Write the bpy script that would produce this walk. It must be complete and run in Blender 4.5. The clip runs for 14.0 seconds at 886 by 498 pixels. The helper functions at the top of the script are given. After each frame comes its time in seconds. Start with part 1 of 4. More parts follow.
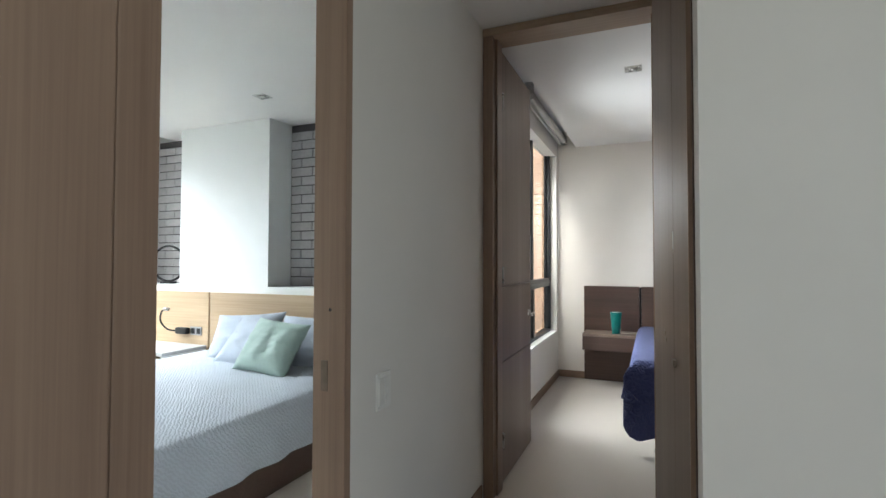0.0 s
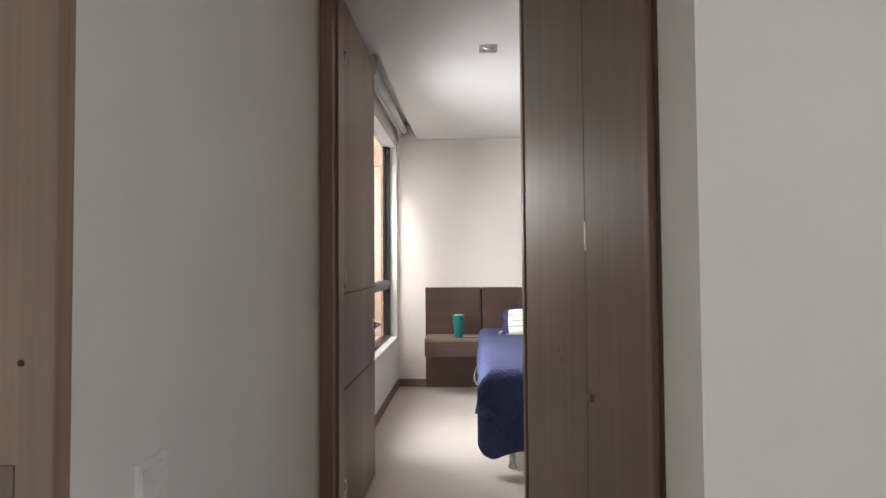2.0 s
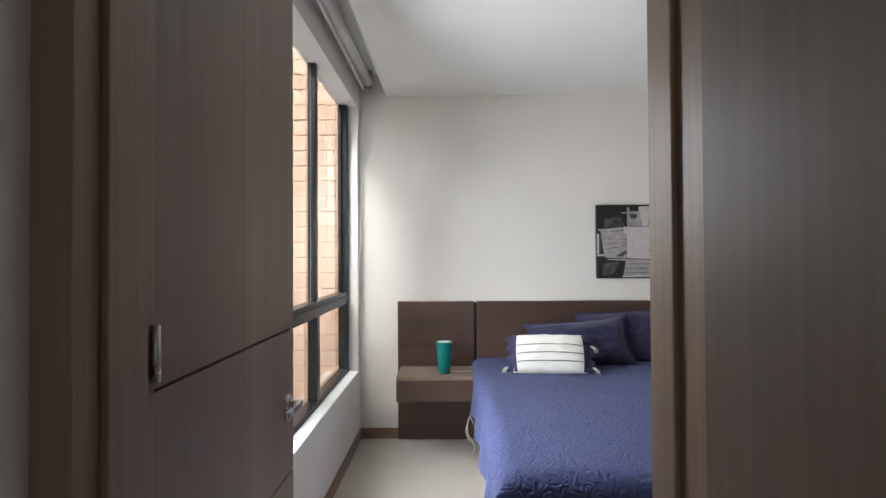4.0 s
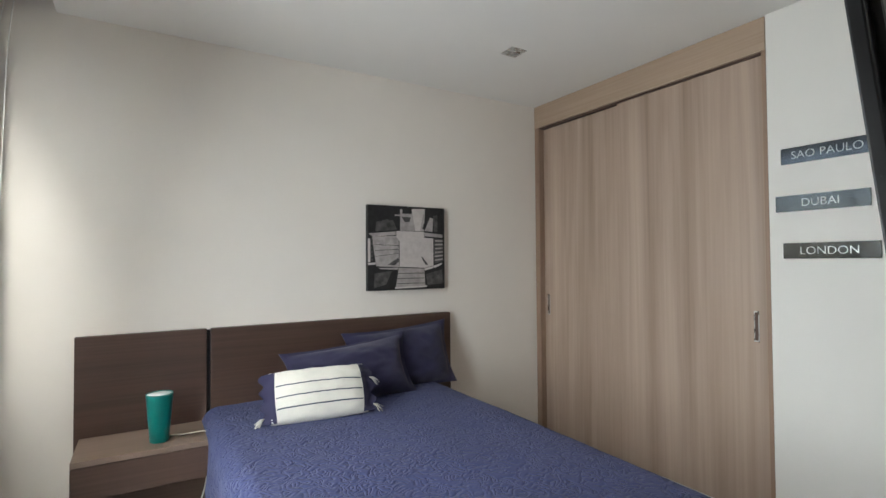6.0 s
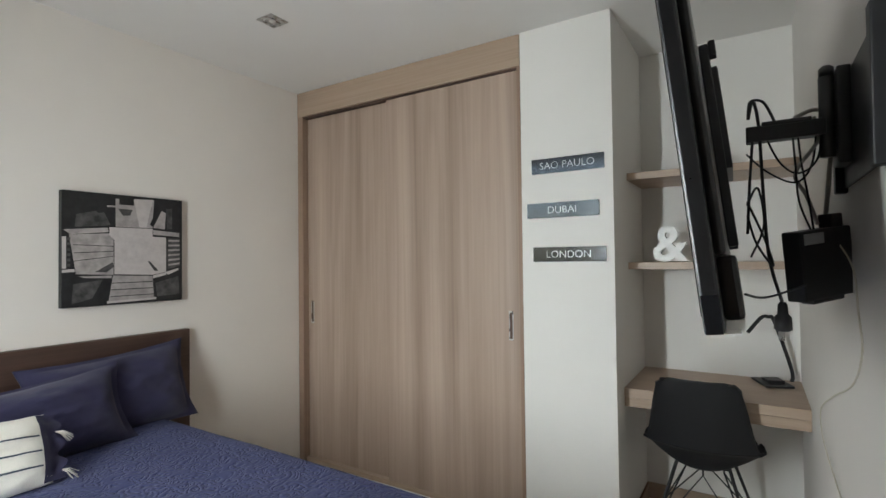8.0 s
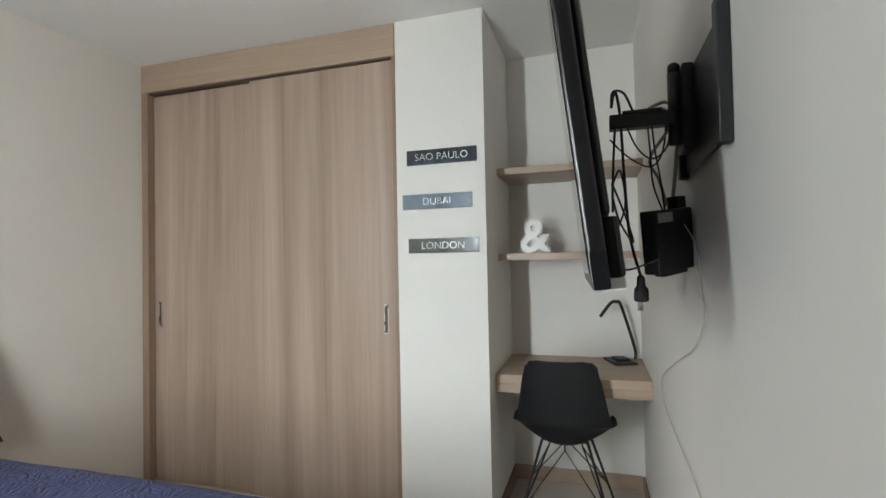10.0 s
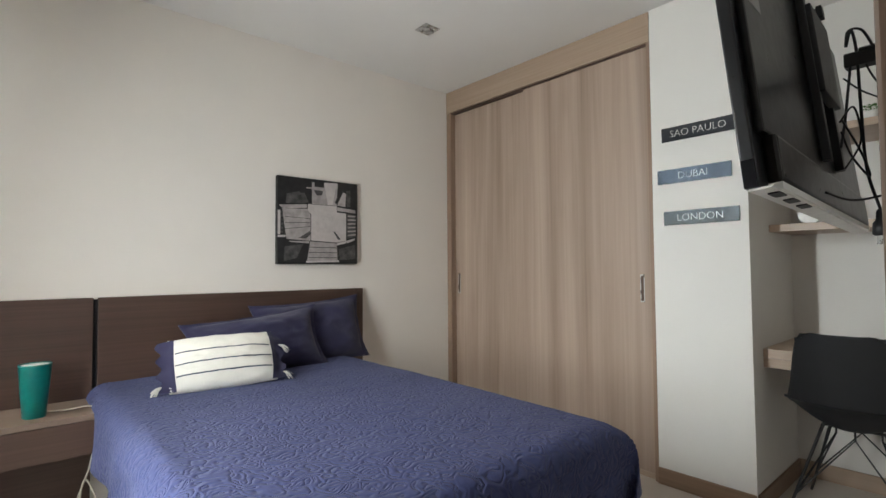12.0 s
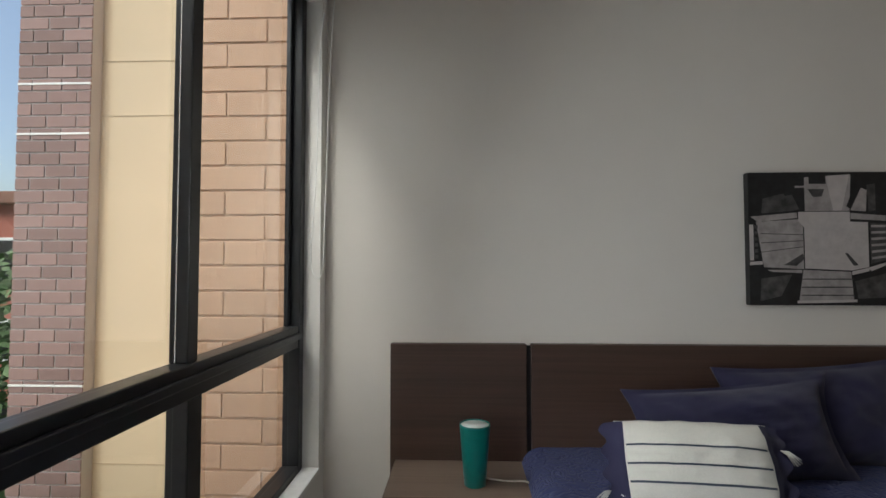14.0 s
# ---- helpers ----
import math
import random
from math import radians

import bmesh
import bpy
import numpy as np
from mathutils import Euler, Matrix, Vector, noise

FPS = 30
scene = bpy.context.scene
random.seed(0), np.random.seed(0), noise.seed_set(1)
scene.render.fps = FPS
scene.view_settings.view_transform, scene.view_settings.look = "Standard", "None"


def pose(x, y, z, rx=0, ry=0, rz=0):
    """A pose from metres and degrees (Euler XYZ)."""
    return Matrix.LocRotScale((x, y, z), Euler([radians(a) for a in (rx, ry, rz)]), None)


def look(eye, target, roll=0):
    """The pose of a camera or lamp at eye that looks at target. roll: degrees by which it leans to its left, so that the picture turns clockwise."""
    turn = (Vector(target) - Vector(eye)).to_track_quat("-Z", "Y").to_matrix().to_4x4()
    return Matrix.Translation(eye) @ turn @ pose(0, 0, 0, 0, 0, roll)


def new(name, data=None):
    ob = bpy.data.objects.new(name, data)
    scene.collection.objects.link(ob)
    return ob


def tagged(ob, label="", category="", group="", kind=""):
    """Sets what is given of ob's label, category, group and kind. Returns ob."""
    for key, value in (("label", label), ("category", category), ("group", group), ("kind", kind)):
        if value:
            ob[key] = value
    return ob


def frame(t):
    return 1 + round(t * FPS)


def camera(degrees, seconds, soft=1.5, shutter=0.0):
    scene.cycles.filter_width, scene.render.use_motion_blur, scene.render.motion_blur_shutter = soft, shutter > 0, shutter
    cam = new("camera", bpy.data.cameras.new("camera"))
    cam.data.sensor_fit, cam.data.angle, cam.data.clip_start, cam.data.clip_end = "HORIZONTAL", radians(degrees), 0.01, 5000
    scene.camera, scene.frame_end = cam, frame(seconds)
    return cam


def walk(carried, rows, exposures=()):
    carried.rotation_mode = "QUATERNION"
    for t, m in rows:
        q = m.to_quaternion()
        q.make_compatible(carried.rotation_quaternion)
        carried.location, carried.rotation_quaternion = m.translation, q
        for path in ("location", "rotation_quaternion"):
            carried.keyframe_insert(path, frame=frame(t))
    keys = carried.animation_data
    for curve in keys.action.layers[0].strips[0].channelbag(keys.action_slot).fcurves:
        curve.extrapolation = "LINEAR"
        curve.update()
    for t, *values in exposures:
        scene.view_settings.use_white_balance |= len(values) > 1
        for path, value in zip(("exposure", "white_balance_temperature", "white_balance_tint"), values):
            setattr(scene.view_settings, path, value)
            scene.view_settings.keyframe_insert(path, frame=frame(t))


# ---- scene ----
cam = camera(83.7, 14.0)
PATH = [
    (0, (0.114, -2.326, 1.241), (-0.665, -0.485, 1.295), 0.1),
    (0.3, (0.067, -2.212, 1.246), (-0.641, -0.342, 1.293), -0.2),
    (0.5, (0.074, -2.115, 1.232), (-0.612, -0.237, 1.29), -0.2),
    (1, (0.024, -1.955, 1.238), (-0.58, -0.05, 1.313), -0.4),
    (1.5, (-0.026, -1.873, 1.347), (-0.334, 0.102, 1.401), -0.6),
    (2, (-0.097, -1.804, 1.245), (-0.212, 0.192, 1.299), -0.4),
    (2.2, (-0.111, -1.763, 1.187), (-0.201, 0.234, 1.238), -0.4),
    (4.3, (-0.234, -0.158, 1.331), (-0.224, 1.842, 1.358), -0.3),
    (4.5, (-0.289, 0.003, 1.313), (-0.23, 2.002, 1.356), -0.4),
    (5, (-0.323, 0.25, 1.33), (0.071, 2.21, 1.366), -0.3),
    (5.5, (-0.307, 0.324, 1.327), (0.46, 2.17, 1.371), -0.3),
    (6, (-0.281, 0.329, 1.335), (0.747, 2.044, 1.383), -0.4),
    (6.5, (-0.307, 0.367, 1.236), (0.812, 2.024, 1.289), -0.5),
    (7, (-0.228, 0.427, 1.236), (0.907, 2.073, 1.282), -0.5),
    (7.5, (-0.149, 0.519, 1.302), (1.303, 1.894, 1.345), -0.5),
    (8, (-0.078, 0.548, 1.354), (1.613, 1.614, 1.394), -0.7),
    (8.5, (-0.043, 0.552, 1.41), (1.776, 1.382, 1.451), -0.7),
    (8.7, (-0.038, 0.57, 1.405), (1.81, 1.335, 1.444), -0.7),
    (10.8, (-0.04, 0.602, 1.219), (1.874, 1.179, 1.268), -1.2),
    (11, (-0.103, 0.582, 1.205), (1.749, 1.333, 1.28), -0.9),
    (11.5, (-0.211, 0.406, 1.183), (1.432, 1.544, 1.256), -0.7),
    (12, (-0.313, 0.309, 1.121), (1.004, 1.812, 1.199), -0.4),
    (12.5, (-0.37, 0.261, 1.055), (0.533, 2.045, 1.121), -0.0),
    (13, (-0.318, 0.372, 1.203), (0.121, 2.322, 1.261), 0.2),
    (13.5, (-0.283, 0.725, 1.287), (-0.066, 2.712, 1.357), 0.1),
    (14, (-0.27, 1.132, 1.303), (-0.348, 3.129, 1.378), 0.0),
]
walk(cam, [(t, look(eye, target, roll)) for t, eye, target, roll in PATH],
     exposures=[(0.0, 1.42, 6150, 5), (0.5, 1.12, 6450, 13), (1.0, 1.2, 6500, 14), (1.5, 1.55, 6450, 10), (2.2, 1.62, 6450, 12), (4.5, 1.15, 6000, 5), (5.0, 0.97, 6000, 4), (6.5, 1.25, 6350, 4), (7.5, 1.1, 6300, 4),
                (8.5, 1.4, 6250, 3), (11.0, 1.4, 6250, 3), (11.5, 1.38, 6350, 4), (12.5, 1.1, 6450, 5), (13.5, 0.75, 6350, 5), (13.75, 0.5, 6350, 5), (14.0, 0.14, 6300, 5)])

# ---- world and lights ----
world = bpy.data.worlds.new("sky")
scene.world = world
world.use_nodes = True
wn = world.node_tree.nodes
sky = wn.new("ShaderNodeTexSky")
sky.sky_type = "NISHITA"
sky.sun_disc = False
sky.sun_elevation = radians(52)
sky.sun_rotation = radians(250)
sky.dust_density = 3.0
wn["Background"].inputs["Strength"].default_value = 0.15
world.node_tree.links.new(sky.outputs["Color"], wn["Background"].inputs["Color"])


def lamp(name, kind, m, energy, color, **values):
    data = bpy.data.lights.new(name, kind)
    data.energy, data.color = energy, color
    for key, value in values.items():
        if key == "size":
            data.size = value
        if key == "size_y":
            data.size_y = value
        if key == "angle":
            data.angle = value
        if key == "spread":
            data.spread = value
    if kind == "AREA":
        data.shape = "RECTANGLE"
    ob = new(name, data)
    ob.matrix_world = m
    return ob


lamp("sun", "SUN", look((-7, -20, 24), (0, 0, 0)), 2.7, (1.0, 0.96, 0.9), angle=radians(25))
# added area lamps stand in for sky: bedroom window edge, above courtyard and trees
lamp("sky_light_bedroom", "AREA", look((-0.93, 1.612, 1.20), (2.2, 1.42, 0.75)), 19, (0.97, 0.985, 1.0), size=0.12, size_y=1.4, spread=radians(146))
lamp("sky_light_courtyard", "AREA", look((-2.35, 2.35, 3.45), (-0.3, 2.2, 1.2)), 20, (0.97, 0.985, 1.0), size=1.6, size_y=1.7)
lamp("sky_light_main_bedroom", "AREA", look((-6.1, -0.45, 3.15), (-3.9, -0.35, 1.35)), 122, (0.93, 0.97, 1.0), size=2.3, size_y=1.2)
# fill lamp in an invented, unseen hall opening; brightens the corridor
lamp("hall_fill_light", "AREA", look((2.28, -3.5, 1.9), (0.0, -3.2, 1.5)), 8.5, (0.97, 0.99, 1.0), size=1.35, size_y=0.95)


# ---- materials ----
def material(name):
    m = bpy.data.materials.new(name)
    m.use_nodes = True
    return m, m.node_tree.nodes, m.node_tree.links, m.node_tree.nodes["Principled BSDF"]


def coords(nodes, links, scale=(1, 1, 1), shift=None):
    tc = nodes.new("ShaderNodeTexCoord")
    mp = nodes.new("ShaderNodeMapping")
    mp.inputs["Scale"].default_value = scale
    links.new(tc.outputs["Object"], mp.inputs["Vector"])
    if shift:
        oi = nodes.new("ShaderNodeObjectInfo")
        mul = nodes.new("ShaderNodeVectorMath")
        mul.operation = "SCALE"
        mul.inputs[0].default_value = shift
        links.new(oi.outputs["Random"], mul.inputs["Scale"])
        links.new(mul.outputs["Vector"], mp.inputs["Location"])
    return mp.outputs["Vector"]


def noise_tex(nodes, links, vec, scale, detail=4, rough=0.55, distort=0.0):
    n = nodes.new("ShaderNodeTexNoise")
    n.inputs["Scale"].default_value = scale
    n.inputs["Detail"].default_value = detail
    n.inputs["Roughness"].default_value = rough
    n.inputs["Distortion"].default_value = distort
    links.new(vec, n.inputs["Vector"])
    return n.outputs["Fac"]


def ramp(nodes, links, fac, stops):
    r = nodes.new("ShaderNodeValToRGB")
    e = r.color_ramp.elements
    while len(e) < len(stops):
        e.new(0.5)
    for k, (p, c) in enumerate(stops):
        e[k].position = p
        e[k].color = (*c, 1)
    links.new(fac, r.inputs["Fac"])
    return r.outputs["Color"]


def bump(nodes, links, bsdf, height, strength, distance=0.002):
    b = nodes.new("ShaderNodeBump")
    b.inputs["Strength"].default_value = strength
    b.inputs["Distance"].default_value = distance
    links.new(height, b.inputs["Height"])
    links.new(b.outputs["Normal"], bsdf.inputs["Normal"])


def mix_nodes(nodes, links, a, b, fac, mode="MIX"):
    m = nodes.new("ShaderNodeMix")
    m.data_type, m.blend_type = "RGBA", mode
    m.inputs["Factor"].default_value = fac if isinstance(fac, float) else 0.5
    if not isinstance(fac, float):
        links.new(fac, m.inputs["Factor"])
    links.new(a, m.inputs[6])
    links.new(b, m.inputs[7])
    return m.outputs[2]


def tone(c, k):
    return tuple(min(1.0, v * k) for v in c)


def painted(name, c, rough=0.6, vary=0.05, grain=180.0, relief=0.15):
    m, n, l, b = material(name)
    v = coords(n, l)
    big = noise_tex(n, l, v, 1.3, 5)
    l.new(ramp(n, l, big, [(0.3, tone(c, 1 - vary)), (0.7, tone(c, 1 + vary * 0.6))]), b.inputs["Base Color"])
    b.inputs["Roughness"].default_value = rough
    bump(n, l, b, noise_tex(n, l, v, grain, 3), relief, 0.001)
    return m


def wooden(name, dark, mid, light, along="z", rough=0.45, fine=1.0, relief=0.12, band=0.55, pore=0.24):
    """Grain that runs along one axis, with broad bands and fine pores."""
    m, n, l, b = material(name)
    s = {"x": (0.3, 6.5, 6.5), "y": (6.5, 0.3, 6.5), "z": (6.5, 6.5, 0.3)}[along]
    f = {"x": (1.6, 90, 90), "y": (90, 1.6, 90), "z": (90, 90, 1.6)}[along]
    broad = noise_tex(n, l, coords(n, l, s, (3.1, 4.7, 2.3)), band, 4, 0.6, 0.6)
    pores = noise_tex(n, l, coords(n, l, f, (5.1, 2.7, 8.3)), fine, 3, 0.6, 0.2)
    c1 = ramp(n, l, broad, [(0.25, dark), (0.5, mid), (0.78, light)])
    c2 = ramp(n, l, pores, [(0.3, tone(dark, 0.8)), (0.62, light)])
    l.new(mix_nodes(n, l, c1, c2, pore), b.inputs["Base Color"])
    b.inputs["Roughness"].default_value = rough
    bump(n, l, b, pores, relief, 0.001)
    return m


def cloth(name, c, weave=420.0, rough=0.9, relief=0.4, vary=0.12):
    m, n, l, b = material(name)
    v = coords(n, l)
    big = noise_tex(n, l, v, 5.0, 4)
    fine = noise_tex(n, l, v, weave, 2)
    a = ramp(n, l, big, [(0.3, tone(c, 1 - vary)), (0.7, tone(c, 1 + vary))])
    d = ramp(n, l, fine, [(0.3, tone(c, 0.75)), (0.7, tone(c, 1.2))])
    l.new(mix_nodes(n, l, a, d, 0.4), b.inputs["Base Color"])
    b.inputs["Roughness"].default_value = rough
    b.inputs["Sheen Weight"].default_value = 0.15
    bump(n, l, b, fine, relief, 0.001)
    return m


def plain(name, c, rough=0.4, metal=0.0, vary=0.06, relief=0.03):
    m, n, l, b = material(name)
    v = coords(n, l)
    f = noise_tex(n, l, v, 30.0, 4)
    l.new(ramp(n, l, f, [(0.3, tone(c, 1 - vary)), (0.7, tone(c, 1 + vary))]), b.inputs["Base Color"])
    r = n.new("ShaderNodeMapRange")
    r.inputs["To Min"].default_value, r.inputs["To Max"].default_value = max(0.02, rough - 0.06), rough + 0.06
    l.new(f, r.inputs["Value"])
    l.new(r.outputs["Result"], b.inputs["Roughness"])
    b.inputs["Metallic"].default_value = metal
    if relief:
        bump(n, l, b, noise_tex(n, l, v, 300.0, 2), relief, 0.0005)
    return m


def glassy(name, rough=0.0):
    m, n, l, b = material(name)
    b.inputs["Base Color"].default_value = (0.97, 0.99, 0.98, 1)
    b.inputs["Roughness"].default_value = rough
    b.inputs["Transmission Weight"].default_value = 1.0
    b.inputs["IOR"].default_value = 1.45
    return m


WALL = painted("wall_paint", (0.785, 0.76, 0.72), 0.65, 0.035)
# the wall paint with warm courtyard bounce light mixed into its colour
WALL_BOUNCE = painted("wall_paint_bounce_tint", (0.80, 0.75, 0.69), 0.65, 0.035)
WALL_WHITE = painted("white_wall_paint", (0.84, 0.85, 0.84), 0.65, 0.03)
CEIL = painted("ceiling_paint", (0.84, 0.825, 0.80), 0.8, 0.02)
FLOOR = painted("polished_stone_floor", (0.60, 0.54, 0.475), 0.3, 0.04, 14.0, 0.02)
LAMINATE = wooden("beige_oak_laminate", (0.25, 0.175, 0.132), (0.385, 0.285, 0.222), (0.50, 0.385, 0.31), "z", 0.42, 0.55, 0.1, 0.95, 0.16)
LAMINATE_Y = wooden("beige_oak_laminate_level", (0.33, 0.235, 0.165), (0.43, 0.32, 0.235), (0.50, 0.39, 0.30), "y", 0.42)
LAMINATE_X = wooden("oak_laminate_cross", (0.29, 0.20, 0.135), (0.36, 0.25, 0.17), (0.43, 0.32, 0.22), "x", 0.42)
DOORWOOD = wooden("brown_oak_veneer", (0.165, 0.118, 0.09), (0.225, 0.165, 0.127), (0.29, 0.22, 0.173), "z", 0.5, 0.6, 0.1, 0.9, 0.18)
JAMB = wooden("oak_jamb", (0.20, 0.128, 0.088), (0.285, 0.19, 0.135), (0.36, 0.25, 0.18), "z", 0.42)
WENGE = wooden("dark_walnut_laminate", (0.046, 0.025, 0.018), (0.078, 0.043, 0.031), (0.115, 0.066, 0.048), "x", 0.45)
WALNUT_TOP = wooden("walnut_top", (0.15, 0.10, 0.075), (0.20, 0.14, 0.105), (0.26, 0.19, 0.15), "x", 0.4)
LIGHTOAK = wooden("light_oak", (0.42, 0.29, 0.175), (0.52, 0.38, 0.24), (0.62, 0.48, 0.33), "x", 0.45)
BASEWOOD = wooden("skirting_wood", (0.17, 0.105, 0.065), (0.24, 0.155, 0.10), (0.30, 0.20, 0.135), "y", 0.4)
BLACK = plain("black_aluminium", (0.012, 0.013, 0.015), 0.35, 0.0, 0.2)
PLASTIC = plain("black_plastic", (0.014, 0.014, 0.016), 0.45, 0.0, 0.2)
STEEL = plain("brushed_steel", (0.55, 0.54, 0.52), 0.28, 1.0, 0.08)
DULL = plain("dull_bronze", (0.24, 0.19, 0.15), 0.4, 0.8, 0.1)
WHITE = plain("white_plastic", (0.80, 0.79, 0.76), 0.4)
GLASS = glassy("window_glass")


# ---- building blocks ----
def box(bm, x0, y0, z0, x1, y1, z1, bevel=0.0, seg=2):
    r = bmesh.ops.create_cube(bm, size=1.0)
    vs = r["verts"]
    for v in vs:
        v.co = Vector(((x0 + x1) / 2 + v.co.x * abs(x1 - x0), (y0 + y1) / 2 + v.co.y * abs(y1 - y0), (z0 + z1) / 2 + v.co.z * abs(z1 - z0)))
    if bevel:
        es = list({e for v in vs for e in v.link_edges})
        bmesh.ops.bevel(bm, geom=es, offset=bevel, segments=seg, affect="EDGES", profile=0.6)
    return bm


def boxes(*dims, bevel=0.0):
    bm = bmesh.new()
    for d in dims:
        box(bm, *d, bevel=bevel)
    return bm


def mesh_of(name, bm, mat, smooth=False):
    me = bpy.data.meshes.new(name)
    bmesh.ops.recalc_face_normals(bm, faces=bm.faces)
    bm.to_mesh(me)
    bm.free()
    me.materials.append(mat)
    if smooth:
        for p in me.polygons:
            p.use_smooth = True
    return me


def thing(name, at, label, category, group=""):
    ob = new(name)
    ob.location = at
    ob.empty_display_size = 0.1
    return tagged(ob, label, category, group)


def part(name, bm, mat, parent, label="", smooth=False):
    """One mesh, shaped in world metres, under its thing or part."""
    ob = new(name, mesh_of(name, bm, mat, smooth))
    ob.parent = parent
    if parent.parent is None:
        ob.matrix_parent_inverse = Matrix.Translation(-parent.location)
    return tagged(ob, label) if label else ob


def structure(name, bm, mat, label, category):
    return tagged(new(name, mesh_of(name, bm, mat)), label, category, kind="structure")


def tube(points, radius, seg=8, closed=False, smooth_steps=0):
    """A round bar along a line of points."""
    pts = [Vector(p) for p in points]
    if smooth_steps:
        out = []
        n = len(pts)
        for k in range(n if closed else n - 1):
            p0, p1 = pts[k - 1 if (k or closed) else 0], pts[k]
            p2, p3 = pts[(k + 1) % n], pts[(k + 2) % n if (closed or k + 2 < n) else n - 1]
            for s in range(smooth_steps):
                t = s / smooth_steps
                out.append(0.5 * (2 * p1 + (p2 - p0) * t + (2 * p0 - 5 * p1 + 4 * p2 - p3) * t * t + (3 * p1 - p0 - 3 * p2 + p3) * t ** 3))
        if not closed:
            out.append(pts[-1])
        pts = out
    bm = bmesh.new()
    rings = []
    n = len(pts)
    side = None
    for k, p in enumerate(pts):
        a = pts[k - 1] if (k or closed) else p
        b = pts[(k + 1) % n] if (closed or k + 1 < n) else p
        d = (b - a).normalized()
        if side is None:
            side = d.orthogonal().normalized()
        side = (side - d * side.dot(d)).normalized()
        up = d.cross(side)
        rings.append([bm.verts.new(p + radius * (math.cos(w) * side + math.sin(w) * up)) for w in (2 * math.pi * s / seg for s in range(seg))])
    for k in range(n if closed else n - 1):
        r0, r1 = rings[k], rings[(k + 1) % n]
        for s in range(seg):
            bm.faces.new((r0[s], r0[(s + 1) % seg], r1[(s + 1) % seg], r1[s]))
    if not closed:
        bm.faces.new(rings[0][::-1])
        bm.faces.new(rings[-1])
    return bm


def lathe(profile, at, seg=32, axis="z"):
    """A turned shape from (radius, height) pairs."""
    bm = bmesh.new()
    rings = []
    for r, h in profile:
        ring = []
        for s in range(seg):
            w = 2 * math.pi * s / seg
            p = Vector((r * math.cos(w), r * math.sin(w), h))
            if axis == "y":
                p = Vector((p.x, p.z, p.y))
            if axis == "x":
                p = Vector((p.z, p.x, p.y))
            ring.append(bm.verts.new(p + Vector(at)))
        rings.append(ring)
    for a, b in zip(rings, rings[1:]):
        for s in range(seg):
            bm.faces.new((a[s], a[(s + 1) % seg], b[(s + 1) % seg], b[s]))
    bm.faces.new(rings[0][::-1])
    bm.faces.new(rings[-1])
    return bm


def wall_with_hole(axis, at0, at1, a0, a1, z0, z1, holes):
    """A wall slab across `axis`, from at0 to at1 thick, a0 to a1 long; holes are (h0, h1, hz0, hz1) along it."""
    bm = bmesh.new()

    def put(p, q, zz0, zz1):
        if q - p > 1e-4 and zz1 - zz0 > 1e-4:
            if axis == "x":
                box(bm, at0, p, zz0, at1, q, zz1)
            else:
                box(bm, p, at0, zz0, q, at1, zz1)

    cur = a0
    for h0, h1, hz0, hz1 in sorted(holes):
        put(cur, h0, z0, z1)
        put(h0, h1, z0, hz0)
        put(h0, h1, hz1, z1)
        cur = h1
    put(cur, a1, z0, z1)
    return bm


# ---- the large structure ----
H = 2.5
structure("floor", boxes((-4.9, -5.2, -0.12, 3.1, 3.4, 0.0)), FLOOR, "pale beige polished stone floor running through all rooms", "floor")
structure("wall_north", boxes((-0.985, 3.19, 0, 3.1, 3.4, 2.75)), WALL_BOUNCE, "white painted wall behind the blue bed, warm bounced light in its tint", "wall")
structure("wall_window", wall_with_hole("x", -0.985, -0.845, 1.46, 3.19, 0, 2.75, [(1.565, 3.115, 0.485, 2.40)]), WALL, "white painted wall around the black-framed window", "wall")
structure("wall_window_near", boxes((-1.06, 0.368, 0, -0.845, 1.46, 2.75)), WALL, "white painted wall behind the open door", "wall")
structure("wall_door", wall_with_hole("y", 0.2, 0.368, -1.06, 3.1, 0, 2.75, [(-0.72, 0.175, 0, H)]), WALL, "white painted wall carrying the television arm", "wall")
structure("wall_east", boxes((2.92, 0.368, 0, 3.1, 3.19, 2.75)), WALL, "white wall at the back of the desk niche", "wall")
structure("column", boxes((2.25, 1.09, 0, 2.92, 1.54, H)), WALL, "white painted pier between wardrobe and desk niche", "wall")
structure("ceiling", boxes((-0.645, 0.368, H, 2.92, 3.19, 2.75)), CEIL, "flat white ceiling with a recess along the window", "ceiling")
structure("ceiling_recess", boxes((-0.845, 0.368, 2.66, -0.645, 3.19, 2.75)), CEIL, "raised white ceiling strip for the roller blind", "ceiling")
# corridor
structure("wall_corridor_west", wall_with_hole("x", -0.82, -0.72, -5.2, 0.2, 0, 2.75, [(-1.735, -1.07, 0, 2.42)]), WALL, "grey-white corridor wall with a doorway to the main bedroom", "wall")
structure("wall_corridor_east", boxes((0.26, -0.985, 0, 0.40, 0.2, 2.75)), WALL, "corridor wall behind wood panelling", "wall")
structure("wall_hall", boxes((0.21, -1.118, 0, 2.2, -0.985, 2.75)), WALL, "white hall wall beside the corridor opening", "wall")
structure("ceiling_corridor", boxes((-0.72, -5.2, H, 2.2, 0.2, 2.75)), CEIL, "white corridor ceiling", "ceiling")
structure("wall_hall_south", boxes((-0.72, -5.2, 0, 2.2, -5.0, 2.75)), WALL, "plain hall wall", "wall")
